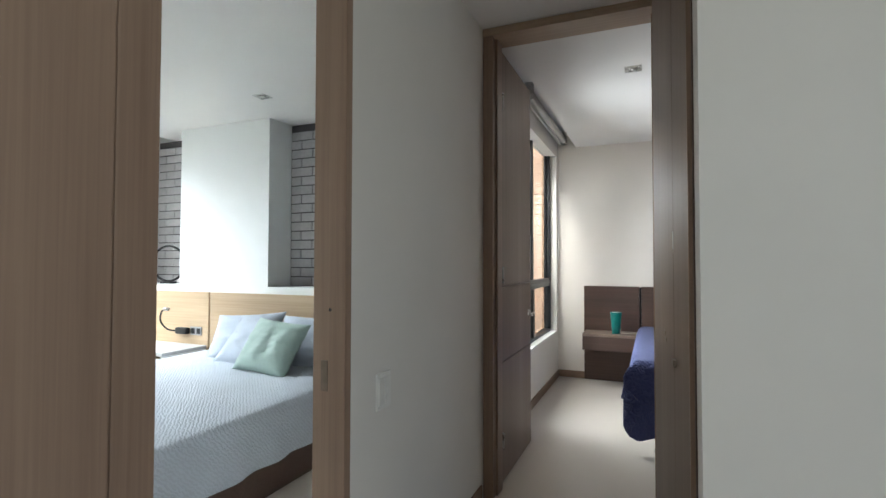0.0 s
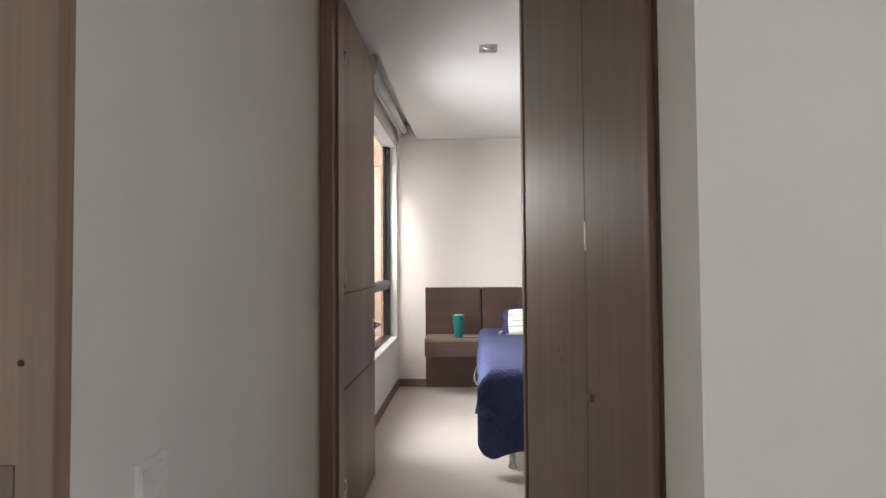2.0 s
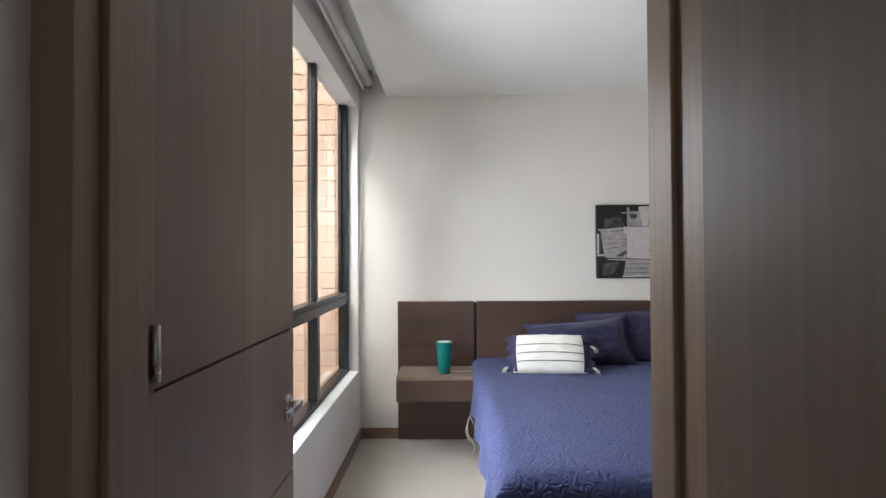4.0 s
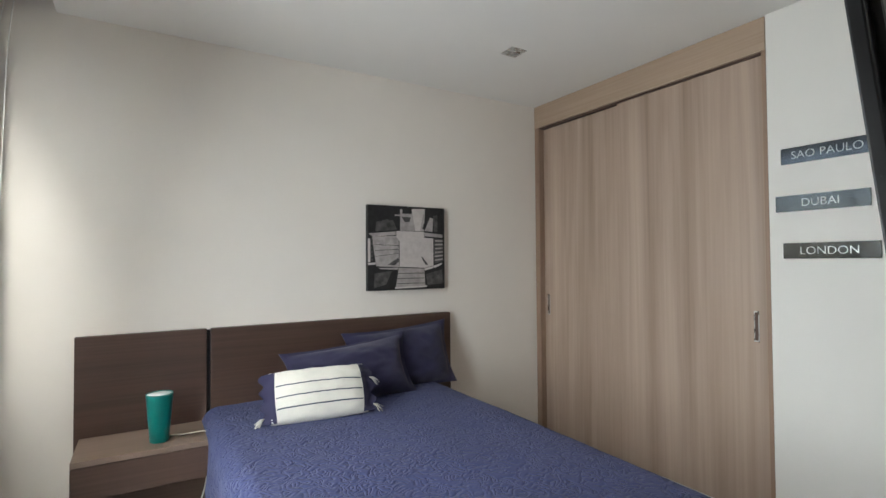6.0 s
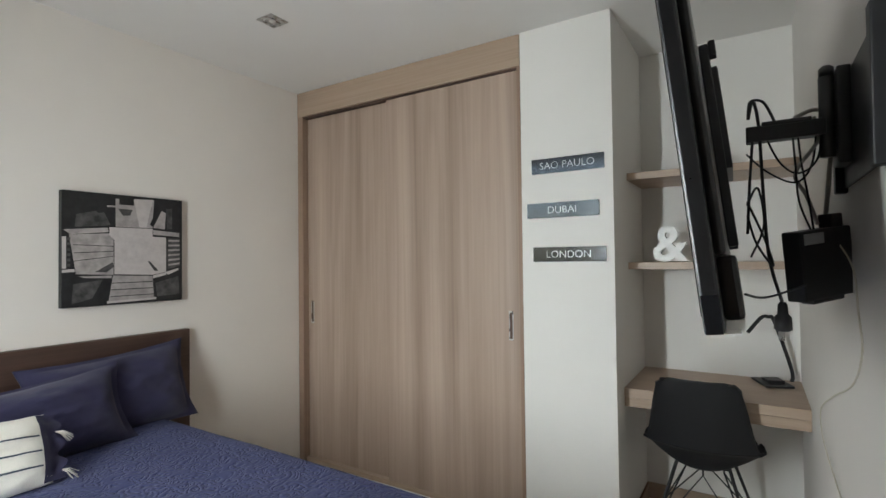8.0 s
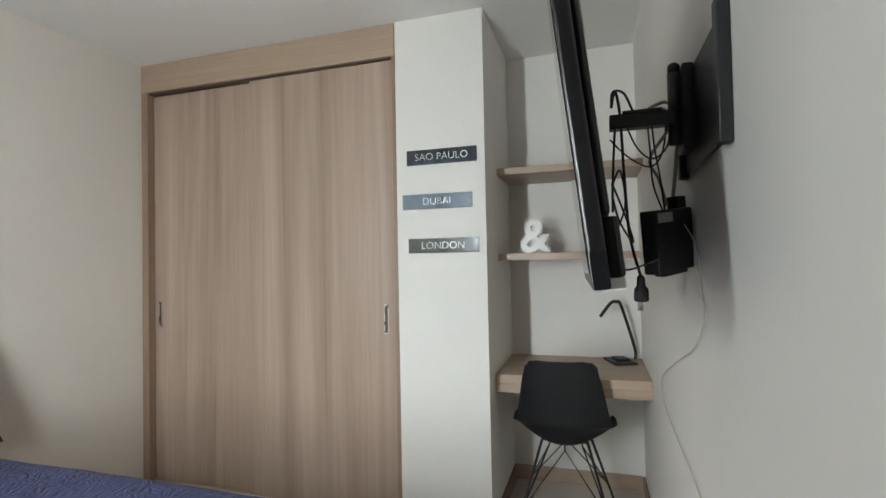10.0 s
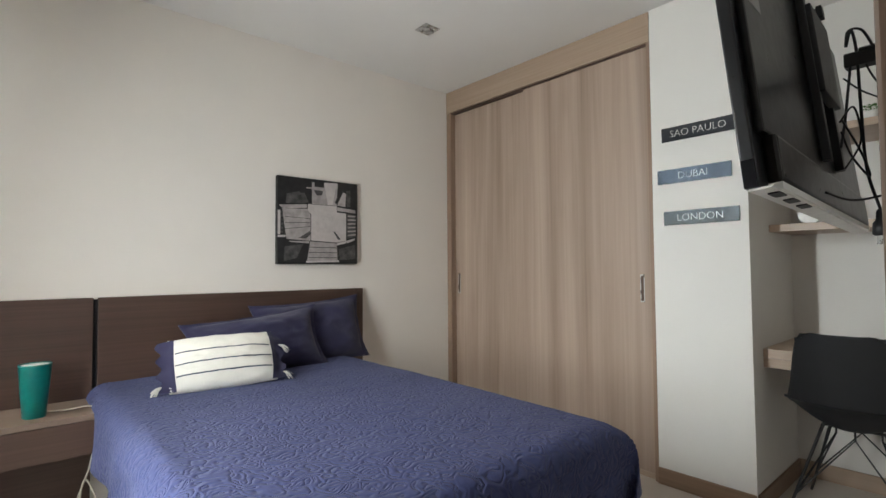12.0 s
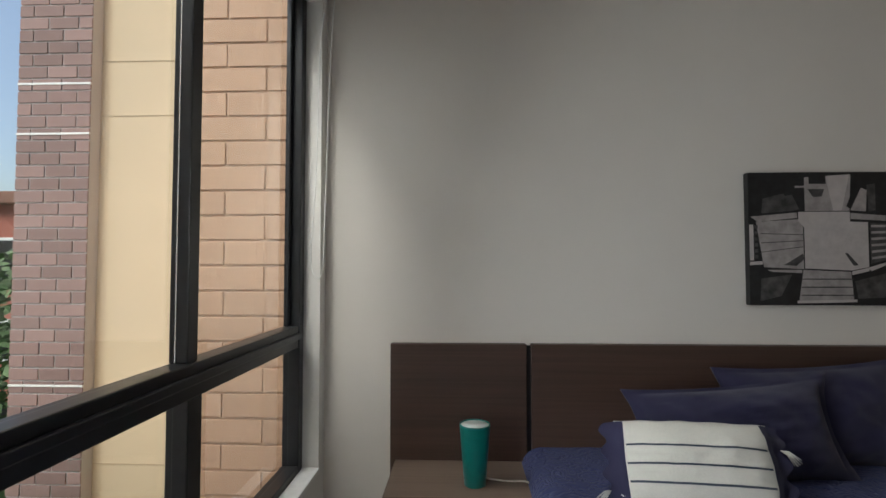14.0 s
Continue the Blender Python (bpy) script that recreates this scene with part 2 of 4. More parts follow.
# the opening is made up, to let the hall fill lamp in
structure("wall_hall_east", wall_with_hole("x", 2.2, 2.35, -5.2, -0.985, 0, 2.75, [(-4.2, -2.8, 0.6, 2.4)]), WALL, "plain hall wall with an unseen opening added for the fill lamp", "wall")
# main bedroom
structure("wall_main_north", boxes((-4.9, 1.33, 0, -1.06, 1.46, 2.75)), WALL_WHITE, "white wall at the back of the main bedroom niches", "wall")
structure("wall_main_west", wall_with_hole("x", -4.9, -4.7, -3.2, 1.33, 0, 2.75, [(-1.6, 0.70, 0.46, 2.36)]), WALL_WHITE, "white window wall of the main bedroom", "wall")
structure("wall_main_south", boxes((-4.9, -3.4, 0, -0.84, -3.2, 2.75)), WALL_WHITE, "plain white bedroom wall", "wall")
structure("wall_main_bulkhead", boxes((-4.02, 1.03, 0, -2.95, 1.33, H), (-4.7, 1.03, 0, -4.02, 1.33, 1.025), (-2.95, 1.03, 0, -0.84, 1.33, 1.025)), WALL_WHITE, "white bulkhead with a centre pier between two niches", "wall")
structure("wall_main_east", boxes((-1.06, 0.368, 0, -1.02, 1.33, 2.75)), WALL_WHITE, "white dividing wall", "wall")
structure("wall_main_corner", boxes((-1.02, 0.19, 0, -0.845, 0.198, 2.75)), WALL_WHITE, "white dividing wall", "wall")
structure("ceiling_main", boxes((-4.45, -3.2, H, -0.84, 1.33, 2.75), (-4.7, -3.2, 2.66, -4.45, 1.33, 2.75)), CEIL, "white main bedroom ceiling with blind recess", "ceiling")

# the wall strip above the door opening is closed by the door head; skirting boards
structure("baseboard_north", boxes((-0.845, 3.176, 0, -0.565, 3.189, 0.075), bevel=0.003), BASEWOOD, "brown wooden skirting board", "skirting")
structure("baseboard_window", boxes((-0.844, 0.382, 0, -0.832, 3.176, 0.075), bevel=0.003), BASEWOOD, "brown wooden skirting board under the window", "skirting")
structure("baseboard_niche", boxes((2.906, 0.382, 0, 2.919, 1.089, 0.085), bevel=0.003), LAMINATE_Y, "light brown skirting board under the desk", "skirting")
structure("baseboard_column", boxes((2.25, 1.077, 0, 2.906, 1.089, 0.085), (2.238, 1.09, 0, 2.249, 1.54, 0.085), bevel=0.003), BASEWOOD, "brown skirting board round the pier", "skirting")
structure("baseboard_door", boxes((0.2, 0.369, 0, 2.906, 0.381, 0.085), bevel=0.003), BASEWOOD, "brown skirting board", "skirting")
structure("baseboard_corridor", boxes((-0.719, -1.0, 0, -0.708, 0.15, 0.085), bevel=0.003), BASEWOOD, "brown skirting board in the corridor", "skirting")


# ---- windows ----
def window(name, x, y0, y1, z0, z1, ymid, zrail, label):
    """A black aluminium window across x with one upright and one rail."""
    w = tagged(new(name), label, "window", kind="structure")
    w.location = (x, (y0 + y1) / 2, z0)
    d = 0.035
    fr = boxes((x - d, y0, z0, x + d, y0 + 0.05, z1), (x - d, y1 - 0.05, z0, x + d, y1, z1), (x - d, y0 + 0.05, z0, x + d, y1 - 0.05, z0 + 0.045),
               (x - d, y0 + 0.05, z1 - 0.05, x + d, y1 - 0.05, z1), bevel=0.004)
    part("window_frame", fr, BLACK, w)
    part("rail", boxes((x - 0.032, y0 + 0.05, zrail - 0.046, x + 0.03, y1 - 0.05, zrail + 0.038), (x + 0.03, y0 + 0.05, zrail - 0.012, x + 0.042, y1 - 0.05, zrail + 0.012), bevel=0.004), BLACK, w)
    part("mullion", boxes((x - 0.03, ymid - 0.025, zrail + 0.038, x + 0.02, ymid + 0.022, z1 - 0.05), bevel=0.004), BLACK, w)
    part("mullion", boxes((x - 0.03, ymid - 0.032, z0 + 0.045, x + 0.028, ymid + 0.032, zrail - 0.046), bevel=0.004), BLACK, w)
    # sliding sash stiles
    part("sash", boxes((x - 0.02, ymid + 0.022, zrail + 0.038, x - 0.002, ymid + 0.038, z1 - 0.05), (x - 0.02, y1 - 0.078, zrail + 0.038, x - 0.002, y1 - 0.05, z1 - 0.05), bevel=0.003), BLACK, w)
    for a, b in ((y0 + 0.05, ymid - 0.03), (ymid + 0.03, y1 - 0.05)):
        for c, e in ((z0 + 0.045, zrail - 0.038), (zrail + 0.038, z1 - 0.05)):
            g = part("pane", boxes((x - 0.014, a - 0.002, c - 0.002, x - 0.008, b + 0.002, e + 0.002)), GLASS, w)
            g.visible_shadow = False
    return w


W2 = window("window_1", -0.945, 1.54, 3.115, 0.485, 2.46, 2.32, 1.035, "black aluminium window with clear panes and a white sill")
part("window_sill", boxes((-0.908, 1.567, 0.485, -0.838, 3.113, 0.508), bevel=0.004), WHITE, W2, "white painted sill")
W1 = window("window_2", -4.8, -1.6, 0.70, 0.46, 2.40, -0.45, 0.97, "black aluminium window looking onto trees")
part("window_sill", boxes((-4.765, -1.59, 0.46, -4.69, 0.695, 0.48), bevel=0.004), WHITE, W1, "white sill")


# ---- doors ----
def lever(parent, x, y, z, out, along):
    """A round rose with a flat lever; out: side along x; along: way of the lever along y."""
    h = part("handle", lathe([(0.0255, 0), (0.0255, 0.008), (0.022, 0.011)], (0, 0, 0), 24, "x"), STEEL, parent, "brushed steel lever handle", True)
    for v in h.data.vertices:
        v.co = Vector((x + out * v.co.x, y + v.co.y, z + v.co.z))
    part("spindle", lathe([(0.009, 0), (0.009, 0.045)], (x if out > 0 else x - 0.045, y, z), 16, "x"), STEEL, h, smooth=True)
    part("lever", boxes((x + out * 0.036, min(y, y + along * 0.125) - 0.006, z - 0.01, x + out * 0.048, max(y, y + along * 0.125) + 0.006, z + 0.01), bevel=0.004), STEEL, h)
    return h


d2 = tagged(new("door_1"), "open brown oak bedroom door with two grooves and a steel lever", "door", kind="structure")
d2.location = (-0.66, 0.37, 0)
lx0, lx1, ly0, ly1 = -0.706, -0.668, 0.365, 1.085
leaf = part("leaf", boxes((lx0, ly0, 0.012, lx1, ly1, 0.677), (lx0, ly0, 0.684, lx1, ly1, 1.104), (lx0, ly0, 1.111, lx1, ly1, 2.445), (lx0 + 0.012, ly0 + 0.004, 0.014, lx1 - 0.012, ly1 - 0.008, 2.443), bevel=0.0015), DOORWOOD, d2)
lever(leaf, lx1, 1.02, 0.895, 1, -1)
lever(leaf, lx0, 1.02, 0.895, -1, -1)
for z in (0.25, 1.17, 2.15):
    part("hinge", lathe([(0.007, 0), (0.007, 0.09)], (-0.657, 0.357, z - 0.045), 12), STEEL, d2, "steel hinge", True)

fr2 = tagged(new("door_frame_1"), "oak door frame reaching up to the corridor ceiling", "door frame", kind="structure")
fr2.location = (-0.3, 0.29, 0)
part("jamb", boxes((-0.719, 0.19, 0, -0.664, 0.364, 2.457), (-0.664, 0.24, 0, -0.652, 0.33, 2.457), bevel=0.003), JAMB, fr2)
part("jamb", boxes((0.128, 0.19, 0, 0.174, 0.364, 2.457), (0.118, 0.26, 0, 0.128, 0.33, 2.457), bevel=0.003), JAMB, fr2)
part("head", boxes((-0.719, 0.185, 2.457, 0.174, 0.364, 2.499), bevel=0.003), LAMINATE_X, fr2)

# tall corridor cupboard clad in oak, its face slightly out of line with the corridor
cup = thing("corridor_cupboard", (0.17, -0.4, 0), "full-height oak corridor cupboard with two closed doors", "cupboard")


def skew_x(y):
    return 0.122 + (0.19 - y) * 0.0675


def slanted(y0, y1, z0, z1, depth, proud=0.0):
    bm = boxes((0, y0, z0, depth, y1, z1), bevel=0.002)
    for v in bm.verts:
        v.co.x += skew_x(v.co.y) - proud
    return bm


part("door", slanted(-0.596, 0.186, 0.0, 2.496, 0.04), DOORWOOD, cup)
part("door", slanted(-0.945, -0.600, 0.0, 2.496, 0.04), DOORWOOD, cup)
part("carcass", slanted(-0.94, 0.18, 0.01, 2.49, 0.016, -0.042), WENGE, cup)
part("side_trim", slanted(-0.968, -0.948, 0.0, 2.496, 0.045, 0.004), JAMB, cup)
part("side_panel", slanted(-0.984, -0.971, 0.0, 2.496, 0.04, -0.006), WENGE, cup)
# two small bronze marks, one offset from the other, on the wider door
for y, z in ((-0.304, 0.985), (-0.335, 0.962)):
    part("latch", slanted(y - 0.024, y + 0.024, z - 0.007, z + 0.007, 0.006, 0.002), DULL, cup, "small dull bronze mark on the door face")
part("latch", slanted(-0.652, -0.600, 0.924, 0.942, 0.012, 0.009), DULL, cup, "small dull metal pull on the door edge")
part("catch", slanted(-0.606, -0.594, 1.27, 1.34, 0.004, 0.0015), STEEL, cup, "thin steel catch between the doors")

fr1 = tagged(new("door_frame_2"), "oak frame of the open doorway to the main bedroom", "door frame", kind="structure")
fr1.location = (-0.78, -1.4, 0)
part("jamb", boxes((-0.826, -1.104, 0, -0.713, -1.071, 2.42), bevel=0.003), JAMB, fr1)
part("jamb", boxes((-0.826, -1.734, 0, -0.713, -1.70, 2.42), bevel=0.003), JAMB, fr1)
part("casing", boxes((-0.719, -2.05, 0, -0.700, -1.79, 2.499), (-0.719, -1.785, 0, -0.706, -1.705, 2.499), bevel=0.004), JAMB, fr1, "broad oak casing board")
part("head", boxes((-0.826, -1.70, 2.36, -0.713, -1.104, 2.42), bevel=0.003), LAMINATE_Y, fr1)
part("strike_plate", boxes((-0.795, -1.1065, 0.86, -0.772, -1.1035, 0.95)), DULL, fr1, "dull bronze strike plate")
part("bolt_hole", lathe([(0.005, 0), (0.005, 0.002)], (-0.765, -1.1055, 1.10), 10, "y"), PLASTIC, fr1, "dark screw hole")

sw = thing("light_switch", (-0.72, -0.83, 0.9), "white double light switch on the corridor wall", "switch")
part("plate", boxes((-0.7195, -0.92, 0.755, -0.711, -0.83, 0.875), bevel=0.003), WHITE, sw)
part("rocker", boxes((-0.711, -0.914, 0.77, -0.707, -0.878, 0.86), bevel=0.002), WHITE, sw)
part("rocker", boxes((-0.711, -0.872, 0.77, -0.707, -0.836, 0.86), bevel=0.002), WHITE, sw)


# ---- ceiling lights and blind ----
def downlight(x, y):
    t = thing("recessed_downlight", (x, y, H), "small square recessed ceiling spotlight, switched off", "ceiling light", "recessed spotlights")
    s = 0.052
    part("frame", boxes((x - s, y - s, H - 0.005, x + s, y - s + 0.017, H + 0.0), (x - s, y + s - 0.017, H - 0.005, x + s, y + s, H), (x - s, y - s + 0.017, H - 0.005, x - s + 0.017, y + s - 0.017, H),
                        (x + s - 0.017, y - s + 0.017, H - 0.005, x + s, y + s - 0.017, H), bevel=0.0015), STEEL, t)
    part("reflector", lathe([(0.034, -0.004), (0.033, -0.0005), (0.018, -0.001)], (x, y, H), 20), STEEL, t, smooth=True)
    part("bulb", lathe([(0.016, -0.0065), (0.014, -0.001)], (x, y, H), 16), WHITE, t, "frosted lamp", True)


downlight(1.471, 2.469)
downlight(0.011, 1.081)
downlight(-2.605, 0.57)

FABRIC = cloth("blind_fabric", (0.62, 0.61, 0.59), 600)
blind = thing("roller_blind", (-0.765, 2.3, 2.56), "rolled-up grey roller blind in the ceiling recess over the window", "blind")
part("roll", lathe([(0.033, 0), (0.033, 1.58)], (-0.765, 1.50, 2.565), 24, "y"), FABRIC, blind, smooth=True)
part("bottom_bar", boxes((-0.802, 1.50, 2.515, -0.79, 3.08, 2.54), bevel=0.003), WHITE, blind)
part("bracket", boxes((-0.80, 3.085, 2.52, -0.73, 3.10, 2.659), bevel=0.003), STEEL, blind)
part("bracket", boxes((-0.80, 1.48, 2.52, -0.73, 1.495, 2.659), bevel=0.003), STEEL, blind)
part("chain", tube([(-0.80, 3.085, 2.54), (-0.835, 3.06, 2.2), (-0.845, 3.05, 1.7), (-0.86, 3.04, 1.35), (-0.845, 3.045, 1.27), (-0.82, 3.06, 1.29), (-0.815, 3.07, 1.5), (-0.80, 3.085, 2.2), (-0.775, 3.09, 2.53)], 0.0022, 6, False, 8), WHITE, blind, "thin white bead chain loop", True)
blind1 = thing("roller_blind", (-4.56, -0.4, 2.56), "rolled-up pale roller blind over the main bedroom window", "blind")
part("roll", lathe([(0.035, 0), (0.035, 2.4)], (-4.58, -1.65, 2.565), 24, "y"), FABRIC, blind1, smooth=True)
part("fascia", boxes((-4.69, -1.66, 2.345, -4.662, 0.80, 2.655), bevel=0.003), FABRIC, blind1)
part("chain", tube([(-4.62, 0.86, 2.54), (-4.68, 0.88, 1.9), (-4.68, 0.90, 1.2), (-4.67, 0.915, 1.12), (-4.66, 0.93, 1.2), (-4.64, 0.92, 2.5)], 0.003, 6, False, 8), WHITE, blind1, smooth=True)

# ---- wardrobe and desk niche ----
wd = thing("wardrobe", (2.6, 2.36, 0), "built-in beige oak wardrobe with two closed sliding doors", "wardrobe")
part("fascia", boxes((2.252, 1.545, 2.335, 2.30, 3.188, 2.498), bevel=0.002), LAMINATE_Y, wd)
part("side_post", boxes((2.255, 3.14, 0.0, 2.34, 3.188, 2.335), bevel=0.002), JAMB, wd)
part("side_post", boxes((2.253, 1.543, 0.0, 2.34, 1.562, 2.335), bevel=0.002), JAMB, wd)
part("track", boxes((2.268, 1.562, 2.325, 2.34, 3.14, 2.335)), WENGE, wd)
part("back", boxes((2.345, 1.545, 0.0, 2.36, 3.188, 2.49)), WENGE, wd)
part("plinth", boxes((2.275, 1.562, 0.0, 2.34, 3.14, 0.03), bevel=0.002), LAMINATE_Y, wd)


def slide_door(y0, y1, x, hy):
    d = part("door", boxes((x, y0, 0.032, x + 0.022, y1, 2.322), bevel=0.0015), LAMINATE, wd)
    h = part("handle", boxes((x - 0.003, hy - 0.012, 0.93, x - 0.0005, hy - 0.008, 1.08), (x - 0.003, hy + 0.008, 0.93, x - 0.0005, hy + 0.012, 1.08),
                             (x - 0.003, hy - 0.008, 0.93, x - 0.0005, hy + 0.008, 0.937), (x - 0.003, hy - 0.008, 1.073, x - 0.0005, hy + 0.008, 1.08)), STEEL, d, "recessed brushed metal pull")
    # no hollow is cut: a flat dark sheet carries its shade
    part("recess", boxes((x - 0.0012, hy - 0.008, 0.937, x - 0.0002, hy + 0.008, 1.073)), WENGE, h)


slide_door(1.564, 2.43, 2.272, 1.618)
slide_door(2.41, 3.138, 2.300, 3.098)

desk = thing("desk", (2.65, 0.74, 0.7), "wall-to-wall beige oak desk top in the niche", "desk")
part("desktop", boxes((2.385, 0.369, 0.688, 2.919, 1.089, 0.73), bevel=0.0015), LAMINATE_Y, desk)
part("apron", boxes((2.389, 0.369, 0.642, 2.919, 1.089, 0.686), bevel=0.0015), LAMINATE_Y, desk)
for z, x0 in ((1.775, 2.53), (1.325, 2.53)):
    sh = thing("wall_shelf", (2.75, 0.74, z), "beige oak shelf fitted across the desk niche", "shelf", "niche shelves")
    part("board", boxes((x0, 0.369, z - 0.035, 2.919, 1.089, z), bevel=0.0015), LAMINATE_Y, sh)


# ---- headboard and bedside shelf ----
hb = thing("headboard", (0.45, 3.17, 0.5), "dark walnut wall-mounted headboard in two panels", "headboard")
part("panel", boxes((-0.563, 3.15, 0.005, -0.012, 3.189, 0.993), bevel=0.002), WENGE, hb)
part("panel", boxes((0.008, 3.15, 0.2, 1.463, 3.189, 0.993), bevel=0.002), WENGE, hb)
part("joint_strip", boxes((-0.011, 3.172, 0.2, 0.007, 3.188, 0.985)), PLASTIC, hb)
ns = thing("bedside_shelf", (-0.29, 2.97, 0.4), "dark walnut floating bedside drawer with a lighter top", "bedside table")
part("top", boxes((-0.542, 2.825, 0.505, -0.030, 3.149, 0.529), bevel=0.0015), WALNUT_TOP, ns)
part("drawer", boxes((-0.542, 2.828, 0.365, -0.030, 3.149, 0.503), bevel=0.0015), WENGE, ns)

TEAL = plain("teal_enamel", (0.0, 0.145, 0.125), 0.3, 0.0, 0.12)
tum = thing("tumbler", (-0.226, 2.93, 0.53), "teal insulated tumbler with a white inside", "cup")
part("body", lathe([(0.036, 0.0), (0.039, 0.002), (0.045, 0.08), (0.055, 0.207), (0.055, 0.215), (0.052, 0.215), (0.051, 0.20), (0.050, 0.17)], (-0.226, 2.93, 0.5295), 36), TEAL, tum, smooth=True)
part("inside", lathe([(0.0512, 0.211), (0.049, 0.16), (0.034, 0.02)], (-0.226, 2.93, 0.5295), 36), WHITE, tum, "white inside", True)


# ---- beds ----
def quilted(name, c, scale=20.0, strength=0.9, kind="scroll"):
    m, n, l, b = material(name)
    v = coords(n, l)
    big = noise_tex(n, l, v, 3.0, 4)
    if kind == "scroll":
        n1 = n.new("ShaderNodeTexNoise")
        n1.inputs["Scale"].default_value, n1.inputs["Detail"].default_value, n1.inputs["Distortion"].default_value = scale, 0.0, 1.6
        l.new(v, n1.inputs["Vector"])
        w = n.new("ShaderNodeMath")
        w.operation = "MULTIPLY"
        w.inputs[1].default_value = 9.0
        l.new(n1.outputs["Fac"], w.inputs[0])
        s = n.new("ShaderNodeMath")
        s.operation = "SINE"
        l.new(w.outputs[0], s.inputs[0])
        a = n.new("ShaderNodeMath")
        a.operation = "ABSOLUTE"
        l.new(s.outputs[0], a.inputs[0])
        hgt = n.new("ShaderNodeMath")
        hgt.operation = "POWER"
        hgt.inputs[1].default_value = 0.5
        l.new(a.outputs[0], hgt.inputs[0])
        height = hgt.outputs[0]
    else:
        mp = coords(n, l, (1.0, 1.0, 1.0))
        wv = n.new("ShaderNodeTexWave")
        wv.wave_type, wv.bands_direction = "BANDS", "DIAGONAL"
        wv.inputs["Scale"].default_value, wv.inputs["Distortion"].default_value = scale, 6.0
        wv.inputs["Detail"].default_value, wv.inputs["Detail Scale"].default_value = 1.5, 2.0
        l.new(mp, wv.inputs["Vector"])
        height = wv.outputs["Fac"]
    base = ramp(n, l, big, [(0.3, tone(c, 0.9)), (0.7, tone(c, 1.1))])
    # shade of the relief put into the colour: grooves darker, puffs lighter
    groove_shade = ramp(n, l, height, [(0.1, tone(c, 0.86)), (0.6, tone(c, 1.04))])
    l.new(mix_nodes(n, l, base, groove_shade, 0.5), b.inputs["Base Color"])
    b.inputs["Roughness"].default_value = 0.85
    b.inputs["Sheen Weight"].default_value = 0.06
    bump(n, l, b, height, strength, 0.014)
    return m


NAVY_QUILT = quilted("navy_quilt", (0.038, 0.047, 0.138), 18.0, 0.65)
NAVY = cloth("navy_cotton", (0.023, 0.021, 0.060), 500)
GREY_QUILT = quilted("pale_grey_quilt", (0.50, 0.54, 0.60), 26.0, 0.28, "ripple")
GREY_PILLOW = quilted("pale_blue_pillow", (0.46, 0.51, 0.59), 30.0, 0.35, "ripple")
SAGE = cloth("sage_velvet", (0.34, 0.45, 0.41), 700, 0.7, 0.2)
IVORY = cloth("ivory_cotton", (0.72, 0.69, 0.62), 450)
MATTRESS = cloth("mattress_ticking", (0.60, 0.60, 0.60), 300)
BEDBASE = plain("dark_bed_base", (0.02, 0.02, 0.024), 0.6)


def fold(s, half, r, flare):
    """Runs a length s of cloth over an edge: sideways place and drop."""
    a, sg = abs(s), 1 if s >= 0 else -1
    flat = half - r
    if a <= flat:
        return s, 0.0
    arc = r * math.pi / 2
    if a <= flat + arc:
        w = (a - flat) / r
        return sg * (flat + r * math.sin(w)), r * (1 - math.cos(w))
    d = a - flat - arc
    return sg * (half + flare * d), r + d


def spread(x0, x1, y_foot, y_head, top, drop, foot, seed, nu=110, nv=120, r=0.07, sag=0.006):
    """A bedspread laid over a mattress; it hangs on both long sides and at the foot."""
    bm = bmesh.new()
    hx, cx = (x1 - x0) / 2, (x0 + x1) / 2
    over = drop - r + r * math.pi / 2
    grid = []
    for j in range(nv + 1):
        row = []
        v = j / nv * (y_head - y_foot - r + foot - r + r * math.pi / 2)
        for i in range(nu + 1):
            u = -(hx - r + over) + 2 * (hx - r + over) * i / nu
            px, du = fold(u, hx, r, 0.06)
            ly = y_head - v
            dv = 0.0
            flat = y_foot + r
            if ly < flat:
                e = flat - ly
                arc = r * math.pi / 2
                if e <= arc:
                    ly, dv = flat - r * math.sin(e / r), r * (1 - math.cos(e / r))
                else:
                    dv = r + e - arc
                    ly = y_foot - 0.05 * (e - arc)
            both = min(du, dv)
            w = min(1.0, du / drop)
            z = top - max(du, dv * (1 - w) + drop * w * dv / foot)
            if dv > 0:
                z -= 0.075 * dv / foot * (1 - w) * math.exp(-((hx - abs(px)) / 0.2) ** 2)
            z = max(z, 0.03)
            if both > 0.02:
                px += (0.34 * both - 2.6 * max(0.0, both - 0.09) ** 1.5) * (1 if px > 0 else -1)
                ly -= 0.16 * both
            n1 = noise.noise(Vector((px * 2.3 + seed, ly * 2.3, z * 2.0)))
            n2 = noise.noise(Vector((px * 9 + seed, ly * 9, z * 4)))
            hang = max(du, dv)
            wave = 0.014 * math.sin(17 * (px if dv > du else ly) + 3 * n1) * min(1, hang / 0.25) if hang > r else 0
            sx = (1 if px > 0 else -1) * wave if du >= dv else 0
            sy = -wave if dv > du else 0
            row.append(bm.verts.new((cx + px + sx, ly + sy, z + sag * n1 + 0.003 * n2)))
        grid.append(row)
    for j in range(nv):
        for i in range(nu):
            bm.faces.new((grid[j][i], grid[j][i + 1], grid[j + 1][i + 1], grid[j + 1][i]))
    return bm


